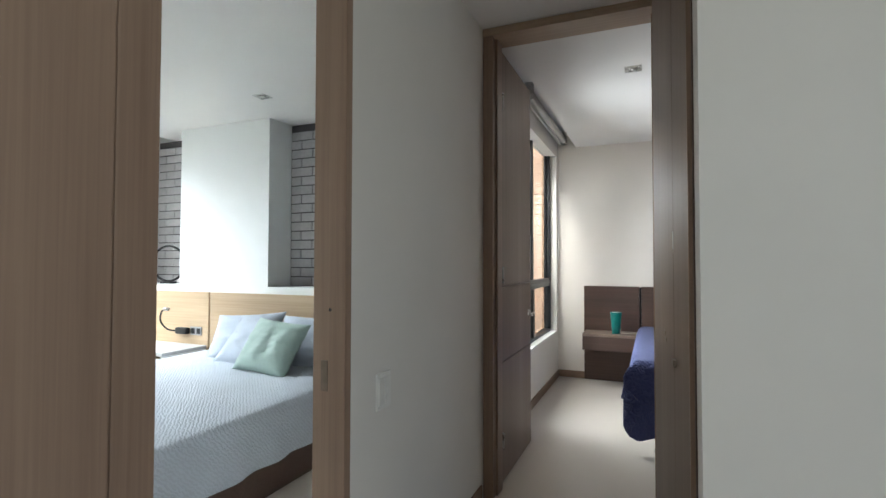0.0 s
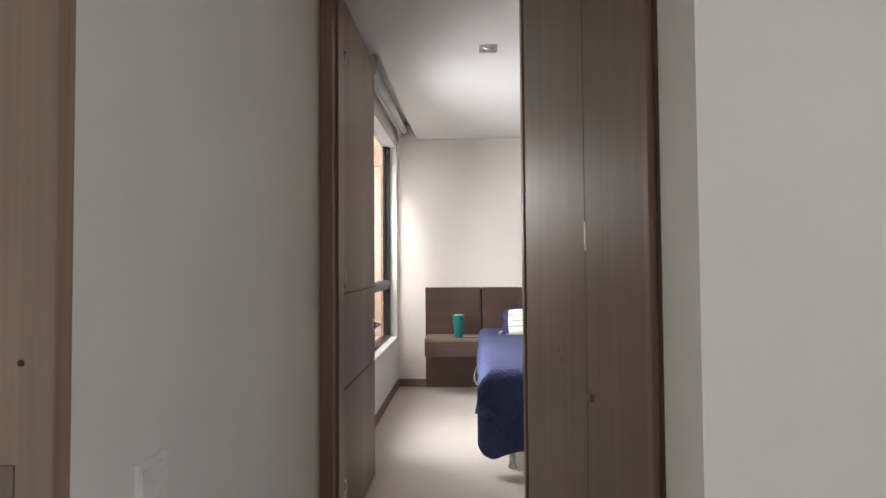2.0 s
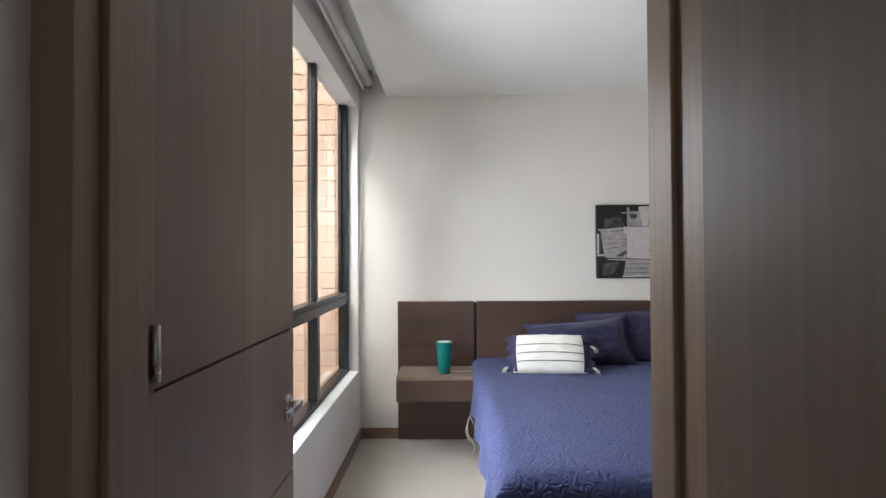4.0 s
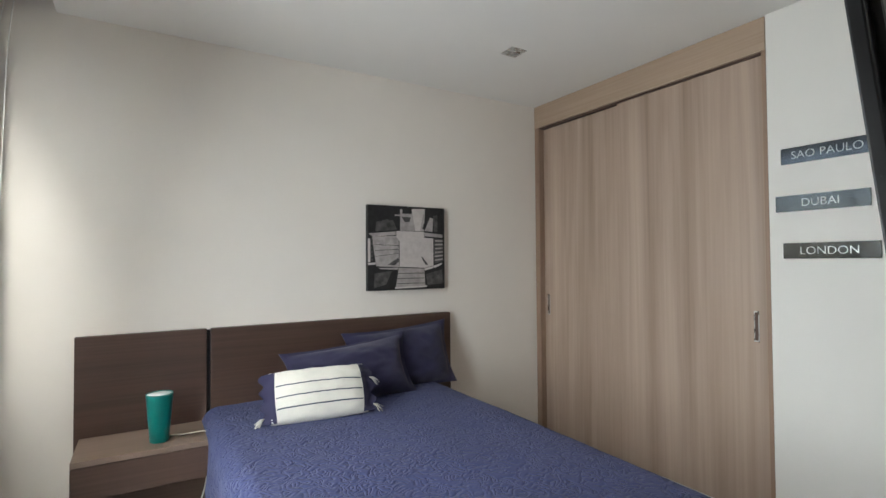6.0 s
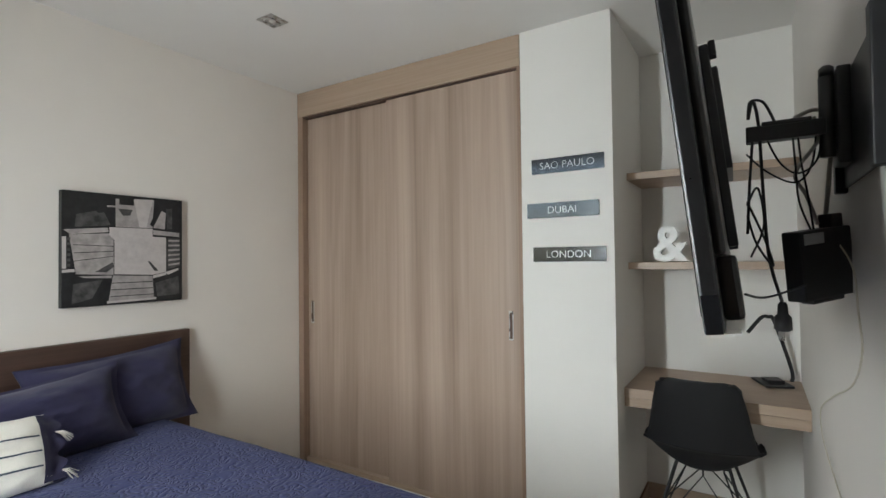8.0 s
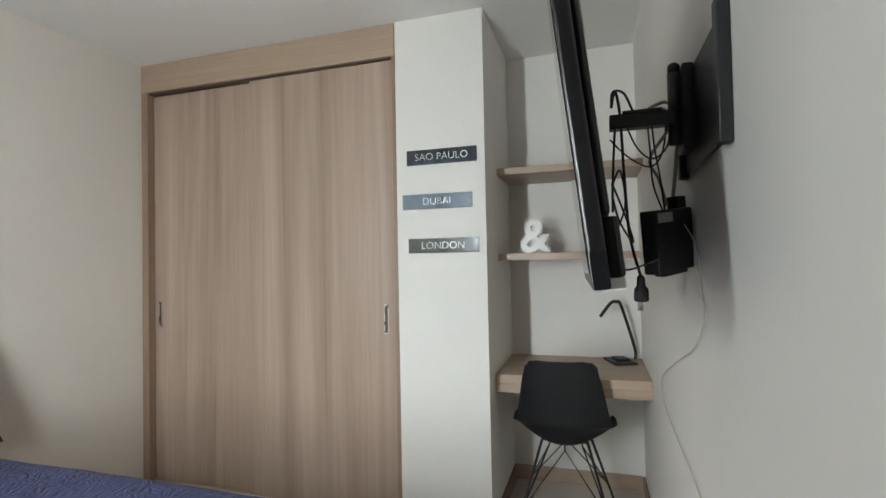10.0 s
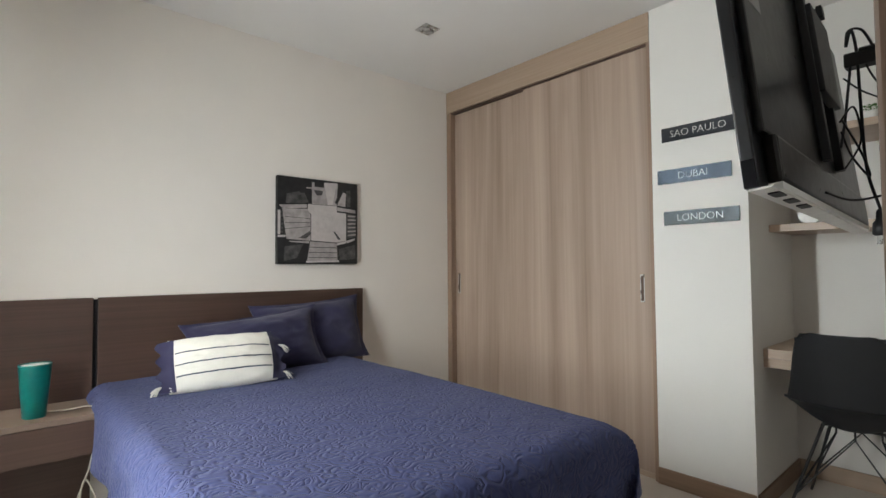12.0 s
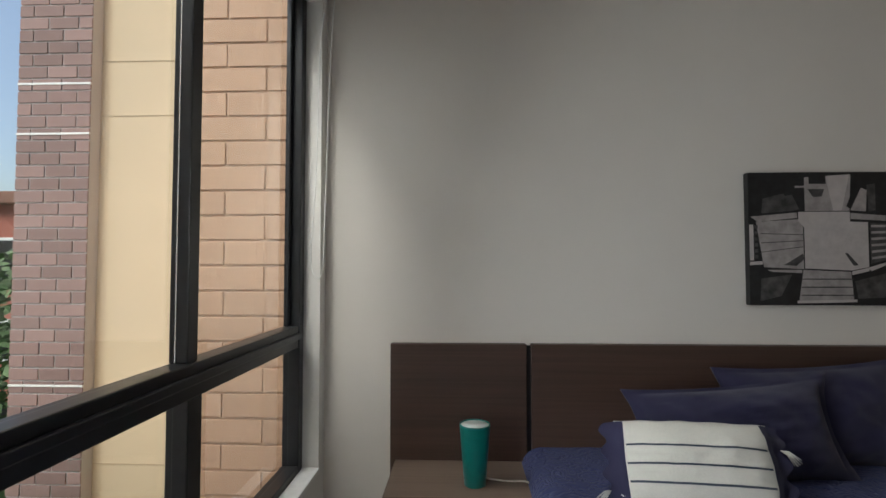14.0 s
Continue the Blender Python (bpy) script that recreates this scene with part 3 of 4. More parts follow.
def pillow_mesh(w, h, t, m, seed=0.0, n=34, flange=0.0, pinch=0.07, folds=1.0):
    """A stuffed pillow: full in the middle, thin and drawn in along its seams."""
    bm = bmesh.new()
    sides = []
    for sg in (1, -1):
        g = []
        for j in range(n + 1):
            row = []
            for i in range(n + 1):
                u, v = 2 * i / n - 1, 2 * j / n - 1
                fu, fv = min(1, abs(u) * (1 + flange)), min(1, abs(v) * (1 + flange))
                body = max(0.0, (1 - fu ** 2.6)) ** 0.55 * max(0.0, (1 - fv ** 2.6)) ** 0.55
                x = u * w / 2 * (1 - pinch * (1 - abs(v) ** 2) * abs(u) ** 2)
                y = v * h / 2 * (1 - pinch * (1 - abs(u) ** 2) * abs(v) ** 2)
                wr = noise.noise(Vector((u * 3 + seed, v * 3, sg))) * 0.16 * folds + noise.noise(Vector((u * 8 + seed, v * 8, sg * 2))) * 0.09 * folds
                z = sg * (t / 2 * body * (1 + wr) + 0.003) + (0.012 * noise.noise(Vector((u * 4, v * 4 + seed, 5))) * (1 - body))
                row.append(bm.verts.new(m @ Vector((x, y, z))))
            g.append(row)
        sides.append(g)
        for j in range(n):
            for i in range(n):
                q = (g[j][i], g[j][i + 1], g[j + 1][i + 1], g[j + 1][i])
                bm.faces.new(q if sg > 0 else q[::-1])
    a, b = sides
    rim = [(0, i) for i in range(n)] + [(j, n) for j in range(n)] + [(n, n - i) for i in range(n)] + [(n - j, 0) for j in range(n)]
    for k in range(len(rim)):
        (j0, i0), (j1, i1) = rim[k], rim[(k + 1) % len(rim)]
        bm.faces.new((a[j0][i0], b[j0][i0], b[j1][i1], a[j1][i1]))
    return bm


bed = thing("bed", (0.68, 2.1, 0), "double bed under a navy quilted bedspread with scrollwork", "bed")
part("mattress", boxes((0.01, 1.22, 0.28, 1.30, 3.14, 0.575), bevel=0.04), MATTRESS, bed)
part("base", boxes((0.03, 1.25, 0.15, 1.28, 3.14, 0.278), bevel=0.01), BEDBASE, bed)
for x in (0.14, 1.22):
    for y in (1.25, 2.95):
        leg = part("leg", lathe([(0.026, 0.0), (0.028, 0.008), (0.019, 0.016), (0.019, 0.15)], (x, y, 0.0), 20), STEEL, bed, "round chrome leg", True)
bs = part("bedspread", spread(-0.038, 1.295, 1.185, 3.13, 0.596, 0.25, 0.45, 3.0, r=0.08), NAVY_QUILT, bed, "navy quilted bedspread", True)


def tilted(x, y, z, lean, turn=0.0, roll=0.0):
    """A pillow pose: lean 90 stands upright facing -y."""
    return pose(x, y, z, lean, 0, turn) @ pose(0, 0, 0, 0, 0, roll)


GRP = "pillows on the blue bed"
p1 = thing("pillow", (0.64, 2.93, 0.6), "plump navy pillow leaning on the headboard", "pillow", GRP)
part("cover", pillow_mesh(0.72, 0.37, 0.24, tilted(0.69, 2.935, 0.715, 69, -6, 6.5), 1.0, flange=0.09, pinch=0.12, folds=1.3), NAVY, p1, smooth=True)
p2 = thing("pillow", (1.10, 3.02, 0.6), "second navy pillow tucked behind the first", "pillow", GRP)
part("cover", pillow_mesh(0.70, 0.40, 0.19, tilted(1.05, 3.045, 0.747, 74, -1, 3.5), 5.0, flange=0.09, pinch=0.10, folds=1.2), NAVY, p2, smooth=True)
p3 = thing("striped_pillow", (0.43, 2.68, 0.62), "small ivory pillow with thin dark stripes, navy ends and tassels", "pillow")
M3 = tilted(0.435, 2.69, 0.704, 60, -8, 1)
part("cover", pillow_mesh(0.45, 0.24, 0.14, M3, 9.0, folds=0.8, pinch=-0.05), IVORY, p3, smooth=True)


def on_pillow(u, v, w, h, t, m, lift=0.0015, pinch=-0.05, seed=9.0):
    body = max(0.0, (1 - abs(u) ** 2.6)) ** 0.55 * max(0.0, (1 - abs(v) ** 2.6)) ** 0.55
    x = u * w / 2 * (1 - pinch * (1 - abs(v) ** 2) * abs(u) ** 2)
    y = v * h / 2 * (1 - pinch * (1 - abs(u) ** 2) * abs(v) ** 2)
    wr = noise.noise(Vector((u * 3 + seed, v * 3, 1))) * 0.128 + noise.noise(Vector((u * 8 + seed, v * 8, 2))) * 0.072
    z = t / 2 * body * (1 + wr) + 0.003 + 0.012 * noise.noise(Vector((u * 4, v * 4 + seed, 5))) * (1 - body)
    return m @ Vector((x, y, z + lift))


SLATE = cloth("slate_yarn", (0.06, 0.075, 0.10), 600)
for v in (-0.52, -0.10, 0.34):
    bm = bmesh.new()
    rows = []
    for i in range(41):
        u = -0.86 + 1.72 * i / 40
        rows.append([bm.verts.new(on_pillow(u, v + dv, 0.45, 0.24, 0.14, M3)) for dv in (-0.024, 0.024)])
    for a, b in zip(rows, rows[1:]):
        bm.faces.new((a[0], b[0], b[1], a[1]))
    part("stripe", bm, SLATE, p3, smooth=True)
for sg in (-1, 1):
    bm = bmesh.new()
    rows = []
    for j in range(21):
        v = -0.97 + 1.94 * j / 20
        rows.append([bm.verts.new(on_pillow(sg * u, v, 0.45, 0.24, 0.14, M3, 0.002)) for u in (0.88, 0.94, 1.0)] + [bm.verts.new(M3 @ Vector((sg * (0.262 + 0.012 * math.sin(11 * v + sg)), v * 0.115, 0.008 * math.sin(7 * v))))])
    for a, b in zip(rows, rows[1:]):
        for k in range(3):
            bm.faces.new((a[k], b[k], b[k + 1], a[k + 1]))
    part("end_band", bm, NAVY, p3, "navy end band", True)
    for v in (-0.085, 0.05) if sg > 0 else (-0.085,):
        base = M3 @ Vector((sg * 0.25, v, 0.004))
        bm = bmesh.new()
        random.seed(int(50 + 10 * v + sg))
        for k in range(16):
            w = 2 * math.pi * k / 16
            tip = base + Vector((sg * random.uniform(0.026, 0.05), 0.010 * math.cos(w) - 0.012, -0.030 + 0.012 * math.sin(w)))
            mid = (base + tip) / 2 + Vector((0, 0, 0.008))
            t1 = tube([base, mid, tip], 0.0014, 4)
            me = bpy.data.meshes.new("strand")
            t1.to_mesh(me)
            t1.free()
            bm.from_mesh(me)
            bpy.data.meshes.remove(me)
        part("tassel", bm, IVORY, p3, "pale yarn tassel", True)


# ---- picture and signs ----
def poly(points, y):
    bm = bmesh.new()
    bm.faces.new([bm.verts.new((x, y, z)) for x, z in points])
    return bm


INK = plain("print_black", (0.012, 0.012, 0.013), 0.5, 0.0, 0.5)
DARKGREY = plain("print_dark_grey", (0.065, 0.062, 0.061), 0.5, 0.0, 0.6)
MIDGREY = plain("print_mid_grey", (0.36, 0.325, 0.315), 0.5, 0.0, 0.22)
PALE = plain("print_pale_grey", (0.52, 0.475, 0.46), 0.5, 0.0, 0.08)
pic = thing("picture", (1.15, 3.17, 1.42), "square grey canvas print of towers seen from below", "picture")
PX0, PX1, PZ0, PZ1 = 0.877, 1.425, 1.153, 1.685
part("canvas", boxes((PX0, 3.155, PZ0, PX1, 3.188, PZ1), bevel=0.003), INK, pic)


def uv(u, v):
    return PX0 + u * (PX1 - PX0), PZ1 - v * (PZ1 - PZ0)


def print_patch(pts, mat, k):
    part("print", poly([uv(u, v) for u, v in pts], 3.1545 - 0.0006 * k), mat, pic)


centre = [
    ([(0.05, 0.375), (0.36, 0.355), (0.385, 0.42), (0.385, 0.73), (0.10, 0.715)], MIDGREY, 1),
    ([(0.35, 0.30), (0.715, 0.30), (0.715, 0.375), (0.84, 0.38), (0.84, 0.715), (0.715, 0.74), (0.39, 0.725), (0.39, 0.42), (0.35, 0.37)], PALE, 4),
    ([(0.24, 0.70), (0.375, 0.615), (0.385, 0.655), (0.33, 0.705)], DARKGREY, 5), ([(0.67, 0.61), (0.69, 0.61), (0.765, 0.70), (0.73, 0.705)], DARKGREY, 6)]
above = [
    ([(0.40, 0.04), (0.73, 0.02), (0.715, 0.295), (0.40, 0.295)], MIDGREY, 1), ([(0.55, 0.03), (0.72, 0.02), (0.66, 0.29), (0.60, 0.29)], PALE, 2),
    ([(0.43, 0.02), (0.55, 0.02), (0.55, 0.09), (0.43, 0.09)], INK, 4), ([(0.42, 0.13), (0.54, 0.13), (0.52, 0.185), (0.46, 0.19)], DARKGREY, 4),
    ([(0.33, 0.105), (0.545, 0.10), (0.545, 0.115), (0.33, 0.12)], MIDGREY, 5), ([(0.72, 0.29), (0.80, 0.12), (0.84, 0.14), (0.83, 0.30)], MIDGREY, 2),
    ([(0.69, 0.26), (0.75, 0.11), (0.78, 0.12), (0.72, 0.28)], INK, 5), ([(0.84, 0.10), (0.90, 0.09), (0.90, 0.29), (0.85, 0.30)], DARKGREY, 1)]
aside = [
    ([(0.26, 0.18), (0.31, 0.17), (0.36, 0.28), (0.33, 0.29)], DARKGREY, 2), ([(0.10, 0.20), (0.25, 0.16), (0.33, 0.29), (0.09, 0.31)], DARKGREY, 1),
    ([(0.01, 0.335), (0.34, 0.305), (0.345, 0.345), (0.06, 0.375)], MIDGREY, 2), ([(0.72, 0.31), (0.97, 0.33), (0.97, 0.37), (0.72, 0.355)], MIDGREY, 2),
    ([(0.0, 0.395), (0.03, 0.395), (0.03, 0.665), (0.0, 0.665)], PALE, 3), ([(0.0, 0.675), (0.09, 0.67), (0.09, 0.695), (0.0, 0.70)], PALE, 4),
    ([(0.855, 0.385), (0.975, 0.385), (0.975, 0.66), (0.855, 0.69)], DARKGREY, 1), ([(0.83, 0.72), (0.96, 0.68), (0.96, 0.70), (0.86, 0.745)], PALE, 2)]
below = [
    ([(0.38, 0.735), (0.715, 0.75), (0.73, 0.955), (0.345, 0.965)], MIDGREY, 1), ([(0.12, 0.735), (0.37, 0.735), (0.37, 0.76), (0.16, 0.75)], MIDGREY, 2),
    ([(0.08, 0.80), (0.30, 0.77), (0.22, 0.93), (0.07, 0.97)], DARKGREY, 1), ([(0.74, 0.82), (0.96, 0.76), (0.97, 0.94), (0.76, 0.95)], DARKGREY, 1),
    ([(0.33, 0.965), (0.75, 0.955), (0.75, 0.975), (0.33, 0.985)], PALE, 3), ([(0.72, 0.745), (0.84, 0.72), (0.84, 0.745), (0.72, 0.775)], PALE, 3)]
lines = []
for k in range(3):
    lines.append(([(0.36, 0.80 + 0.06 * k), (0.73, 0.80 + 0.06 * k), (0.73, 0.808 + 0.06 * k), (0.36, 0.808 + 0.06 * k)], DARKGREY, 6))
    lines.append(([(0.08, 0.46 + 0.07 * k), (0.38, 0.47 + 0.045 * k), (0.38, 0.475 + 0.045 * k), (0.08, 0.466 + 0.07 * k)], DARKGREY, 6))
for k in range(6):
    lines.append(([(0.86, 0.40 + 0.048 * k), (0.97, 0.40 + 0.045 * k), (0.97, 0.418 + 0.045 * k), (0.86, 0.418 + 0.048 * k)], MIDGREY, 5))
    lines.append(([(0.035, 0.40 + 0.045 * k), (0.06, 0.40 + 0.045 * k), (0.06, 0.425 + 0.045 * k), (0.035, 0.425 + 0.045 * k)], DARKGREY, 4))
for pts, mat, k in centre + above + aside + below + lines:
    print_patch(pts, mat, k)


def lettering(text, size, depth, m, bold=0.0):
    cu = bpy.data.curves.new("text", "FONT")
    cu.body, cu.size, cu.extrude, cu.align_x, cu.align_y = text, size, depth, "CENTER", "CENTER"
    cu.resolution_u, cu.offset = 4, bold
    ob = new("text", cu)
    me = bpy.data.meshes.new_from_object(ob.evaluated_get(bpy.context.evaluated_depsgraph_get()))
    bpy.data.objects.remove(ob)
    bm = bmesh.new()
    bm.from_mesh(me)
    bpy.data.meshes.remove(me)
    bm.transform(m)
    return bm


def islands(bm):
    """The separate pieces of a mesh, each as a mesh of its own."""
    left, out = set(bm.verts), []
    while left:
        stack, seen = [left.pop()], set()
        while stack:
            v = stack.pop()
            seen.add(v)
            stack += [w for e in v.link_edges for w in e.verts if w not in seen]
        left -= seen
        piece, where = bmesh.new(), {}
        for v in seen:
            where[v] = piece.verts.new(v.co)
        for f in bm.faces:
            if f.verts[0] in seen:
                piece.faces.new([where[v] for v in f.verts])
        out.append(piece)
    bm.free()
    return out


SIGN = plain("dark_gloss_plate", (0.105, 0.112, 0.128), 0.12, 1.0, 0.1, 0.0)
SILVER = plain("silver_letters", (0.55, 0.55, 0.54), 0.4, 0.7, 0.05)
for text, y0, y1, z0, z1 in (("SAO PAULO", 1.127, 1.482, 1.767, 1.840), ("DUBAI", 1.153, 1.508, 1.549, 1.622), ("LONDON", 1.125, 1.480, 1.334, 1.405)):
    s = thing("wall_sign", (2.245, (y0 + y1) / 2, (z0 + z1) / 2), "glossy dark plate with silver letters reading " + text, "sign", "city name plates")
    part("plate", boxes((2.241, y0, z0, 2.249, y1, z1), bevel=0.001), SIGN, s)
    for bm in islands(lettering(text, 0.050, 0.0012, pose(2.240, (y0 + y1) / 2, (z0 + z1) / 2 - 0.001, 90, 0, -90), -0.0009)):
        part("letter", bm, SILVER, s, "raised silver letter")

# ---- television on its arm ----
TVB = plain("tv_casing", (0.007, 0.007, 0.008), 0.3, 0.0, 0.15)
SCREEN = plain("tv_screen", (0.01, 0.011, 0.013), 0.06, 0.0, 0.05, 0.0)
LABEL = plain("grey_paper_label", (0.42, 0.42, 0.42), 0.6)
tv = thing("television", (1.19, 0.62, 1.53), "black flat television tilted forward on a wall arm", "television")
TVM = pose(1.09, 0.606, 1.242, 0, 0, 1.8) @ pose(0, 0, 0, -6.4, 0, 0) @ pose(0, 0, 0, 0, 1.5, 0)


def tv_part(name, bm, mat, parent, label="", smooth=False):
    bm.transform(TVM)
    return part(name, bm, mat, parent, label, smooth)


# local frame: x along the set, y towards the bed, z up from the lower edge
shell = tv_part("casing", boxes((-0.455, -0.012, 0.0, 0.655, 0.012, 0.635), bevel=0.004), TVB, tv)
tv_part("screen", boxes((-0.44, 0.0115, 0.022, 0.64, 0.0135, 0.622)), SCREEN, tv, "dark glossy screen")
tv_part("lower_housing", boxes((-0.40, -0.037, 0.012, 0.60, -0.011, 0.10), bevel=0.007), TVB, tv)
tv_part("rear_cover", boxes((-0.43, -0.026, 0.10, 0.63, -0.011, 0.60), bevel=0.006), TVB, tv)
tv_part("connector_panel", boxes((-0.45, -0.030, -0.004, 0.65, 0.006, -0.0005), (-0.40, -0.035, -0.001, 0.60, -0.013, 0.012)), WHITE, tv, "pale connector panel underneath")
for k in range(3):
    tv_part("socket", boxes((-0.40 + 0.10 * k, -0.028, -0.0065, -0.35 + 0.10 * k, -0.010, -0.0035)), PLASTIC, tv)
tv_part("label_sheet", boxes((-0.42, -0.0275, 0.36, -0.32, -0.0262, 0.46)), LABEL, tv, "grey rating label")
tv_part("bezel_strip", boxes((-0.4565, -0.01, 0.0, -0.4545, 0.010, 0.05)), SCREEN, tv)

arm = thing("wall_bracket_arm", (1.24, 0.41, 1.6), "black steel wall arm holding the television", "wall mount")
part("wall_plate", boxes((0.941, 0.369, 1.50, 1.329, 0.376, 1.735), bevel=0.002), PLASTIC, arm)
for x in (0.91, 1.33):
    part("side_flange", boxes((x, 0.369, 1.49, x + 0.03, 0.392, 1.745), bevel=0.003), PLASTIC, arm)
part("pivot_block", boxes((1.20, 0.376, 1.54, 1.285, 0.40, 1.74), bevel=0.005), PLASTIC, arm)
part("pivot", lathe([(0.015, 0.0), (0.015, 0.17)], (1.242, 0.412, 1.56), 20), PLASTIC, arm, smooth=True)
part("bar", boxes((1.224, 0.415, 1.607, 1.262, 0.560, 1.642), bevel=0.004), PLASTIC, arm)
part("bar_cover", boxes((1.220, 0.44, 1.638, 1.266, 0.53, 1.648), bevel=0.003), PLASTIC, arm)
tv_part("mount_plate", boxes((0.06, -0.058, 0.30, 0.26, -0.036, 0.53), bevel=0.004), PLASTIC, arm)
for x in (0.07, 0.235):
    tv_part("rail", boxes((x - 0.014, -0.046, 0.13, x + 0.014, -0.0265, 0.585), bevel=0.003), PLASTIC, arm)
    tv_part("rail_hook", boxes((x - 0.014, -0.060, 0.555, x + 0.014, -0.046, 0.59), bevel=0.003), PLASTIC, arm)
part("knob", lathe([(0.010, 0), (0.014, 0.006), (0.014, 0.02), (0.008, 0.026)], (1.242, 0.412, 1.728), 16), PLASTIC, arm, smooth=True)

stb = thing("set_top_box", (1.27, 0.43, 1.34), "small black box hanging by its cables behind the television", "set-top box")
SM = pose(1.27, 0.43, 1.335, 0, -6, -38)
bm = boxes((-0.082, -0.02, -0.075, 0.082, 0.02, 0.075), (-0.05, -0.015, -0.084, 0.05, 0.015, -0.074), bevel=0.005)
bm.transform(SM)
part("casing", bm, PLASTIC, stb)
bm = boxes((-0.07, -0.0215, 0.045, -0.01, -0.0195, 0.068))
bm.transform(SM)
part("sticker", bm, LABEL, stb, "pale paper sticker")
bm = boxes((0.03, -0.014, 0.074, 0.068, 0.014, 0.104), bevel=0.003)
bm.transform(SM)
part("connector", bm, PLASTIC, stb)

GREYCABLE = plain("grey_cable", (0.30, 0.28, 0.255), 0.5)
IVORYCABLE = plain("ivory_cable", (0.62, 0.58, 0.48), 0.5)


def cable(points, radius, mat, label, steps=10):
    p = points[0]
    c = thing("cable", p, label, "cable", "cables behind the television")
    part("cord", tube(points, radius, 6, False, steps), mat, c, smooth=True)


BK = "thin black cable hanging behind the television"
cable([(1.23, 0.555, 1.66), (1.235, 0.545, 1.70), (1.232, 0.535, 1.64), (1.225, 0.53, 1.50), (1.215, 0.522, 1.35), (1.212, 0.50, 1.25)], 0.0036, PLASTIC, BK)
cable([(1.235, 0.545, 1.64), (1.22, 0.552, 1.55), (1.20, 0.557, 1.47), (1.16, 0.560, 1.40)], 0.003, PLASTIC, BK)
cable([(1.22, 0.560, 1.58), (1.22, 0.52, 1.535), (1.23, 0.47, 1.51), (1.24, 0.44, 1.55), (1.242, 0.43, 1.64)], 0.0022, PLASTIC, BK)
cable([(1.235, 0.53, 1.64), (1.23, 0.50, 1.56), (1.235, 0.465, 1.53), (1.24, 0.43, 1.56), (1.242, 0.42, 1.64)], 0.0022, PLASTIC, BK)
cable([(1.235, 0.475, 1.64), (1.23, 0.47, 1.55), (1.235, 0.465, 1.47), (1.24, 0.445, 1.405)], 0.0022, PLASTIC, BK)
cable([(1.238, 0.465, 1.64), (1.235, 0.46, 1.56), (1.225, 0.45, 1.48), (1.245, 0.44, 1.405)], 0.0022, PLASTIC, BK)
cable([(1.17, 0.560, 1.44), (1.19, 0.545, 1.38), (1.20, 0.515, 1.33), (1.205, 0.530, 1.39), (1.18, 0.560, 1.47)], 0.0024, PLASTIC, BK)
cable([(1.16, 0.560, 1.46), (1.20, 0.54, 1.50), (1.21, 0.53, 1.42), (1.17, 0.555, 1.35)], 0.0024, PLASTIC, BK)
cable([(1.23, 0.555, 1.665), (1.235, 0.55, 1.70), (1.237, 0.525, 1.695), (1.237, 0.505, 1.648)], 0.003, PLASTIC, BK)
cable([(1.02, 0.565, 1.28), (1.12, 0.53, 1.268), (1.20, 0.46, 1.29)], 0.0025, PLASTIC, BK)
cable([(1.245, 0.47, 1.652), (1.245, 0.43, 1.665), (1.25, 0.405, 1.63), (1.26, 0.41, 1.52), (1.30, 0.415, 1.43)], 0.0045, GREYCABLE, "thick grey cable looped over the television arm")
cable([(1.245, 0.435, 1.65), (1.242, 0.428, 1.60), (1.235, 0.47, 1.53), (1.25, 0.45, 1.48), (1.28, 0.43, 1.42)], 0.004, GREYCABLE, "thick grey cable looped over the television arm")
cable([(1.31, 0.41, 1.41), (1.26, 0.376, 1.33), (1.20, 0.376, 1.24), (1.17, 0.376, 1.16), (1.30, 0.376, 1.07), (1.62, 0.376, 0.97), (1.95, 0.376, 0.85), (1.93, 0.376, 0.77), (1.65, 0.376, 0.74), (1.38, 0.376, 0.73), (1.22, 0.376, 0.70), (1.17, 0.376, 0.60), (1.15, 0.376, 0.40), (1.15, 0.385, 0.095)], 0.002, IVORYCABLE, "thin ivory cable trailing down the wall")
plug = thing("power_plug", (1.215, 0.50, 1.22), "black power plug hanging loose on its cord", "plug")
part("body", lathe([(0.006, 0.0), (0.009, -0.006), (0.010, -0.025), (0.016, -0.032), (0.017, -0.058), (0.012, -0.062)], (1.212, 0.50, 1.252), 16), PLASTIC, plug, smooth=True)
for dx, dy in ((-0.006, 0.0), (0.006, 0.0), (0.0, 0.006)):
    part("prong", boxes((1.212 + dx - 0.0018, 0.50 + dy - 0.003, 1.170, 1.212 + dx + 0.0018, 0.50 + dy + 0.003, 1.191)), STEEL, plug, "metal prong")

# ---- desk things ----
amp = thing("ampersand_ornament", (2.60, 0.90, 1.325), "white ampersand letter standing on the lower shelf", "ornament")
bm = lettering("&", 0.245, 0.014, pose(2.60, 0.905, 1.325, 90, 0, -90), 0.006)
zmin = min(v.co.z for v in bm.verts)
for v in bm.verts:
    v.co.z += 1.3255 - zmin
part("letter", bm, WHITE, amp)
POT = plain("white_glaze", (0.78, 0.77, 0.74), 0.3)
LEAF = plain("green_leaf", (0.07, 0.16, 0.035), 0.5, 0.0, 0.35)
pl = thing("potted_plant", (2.66, 0.70, 1.775), "tiny green plant in a white pot on the upper shelf", "plant")
part("pot", lathe([(0.020, 0.0), (0.022, 0.002), (0.028, 0.052), (0.029, 0.056), (0.025, 0.056), (0.024, 0.046)], (2.66, 0.70, 1.7755), 20), POT, pl, smooth=True)
bm = bmesh.new()
random.seed(4)
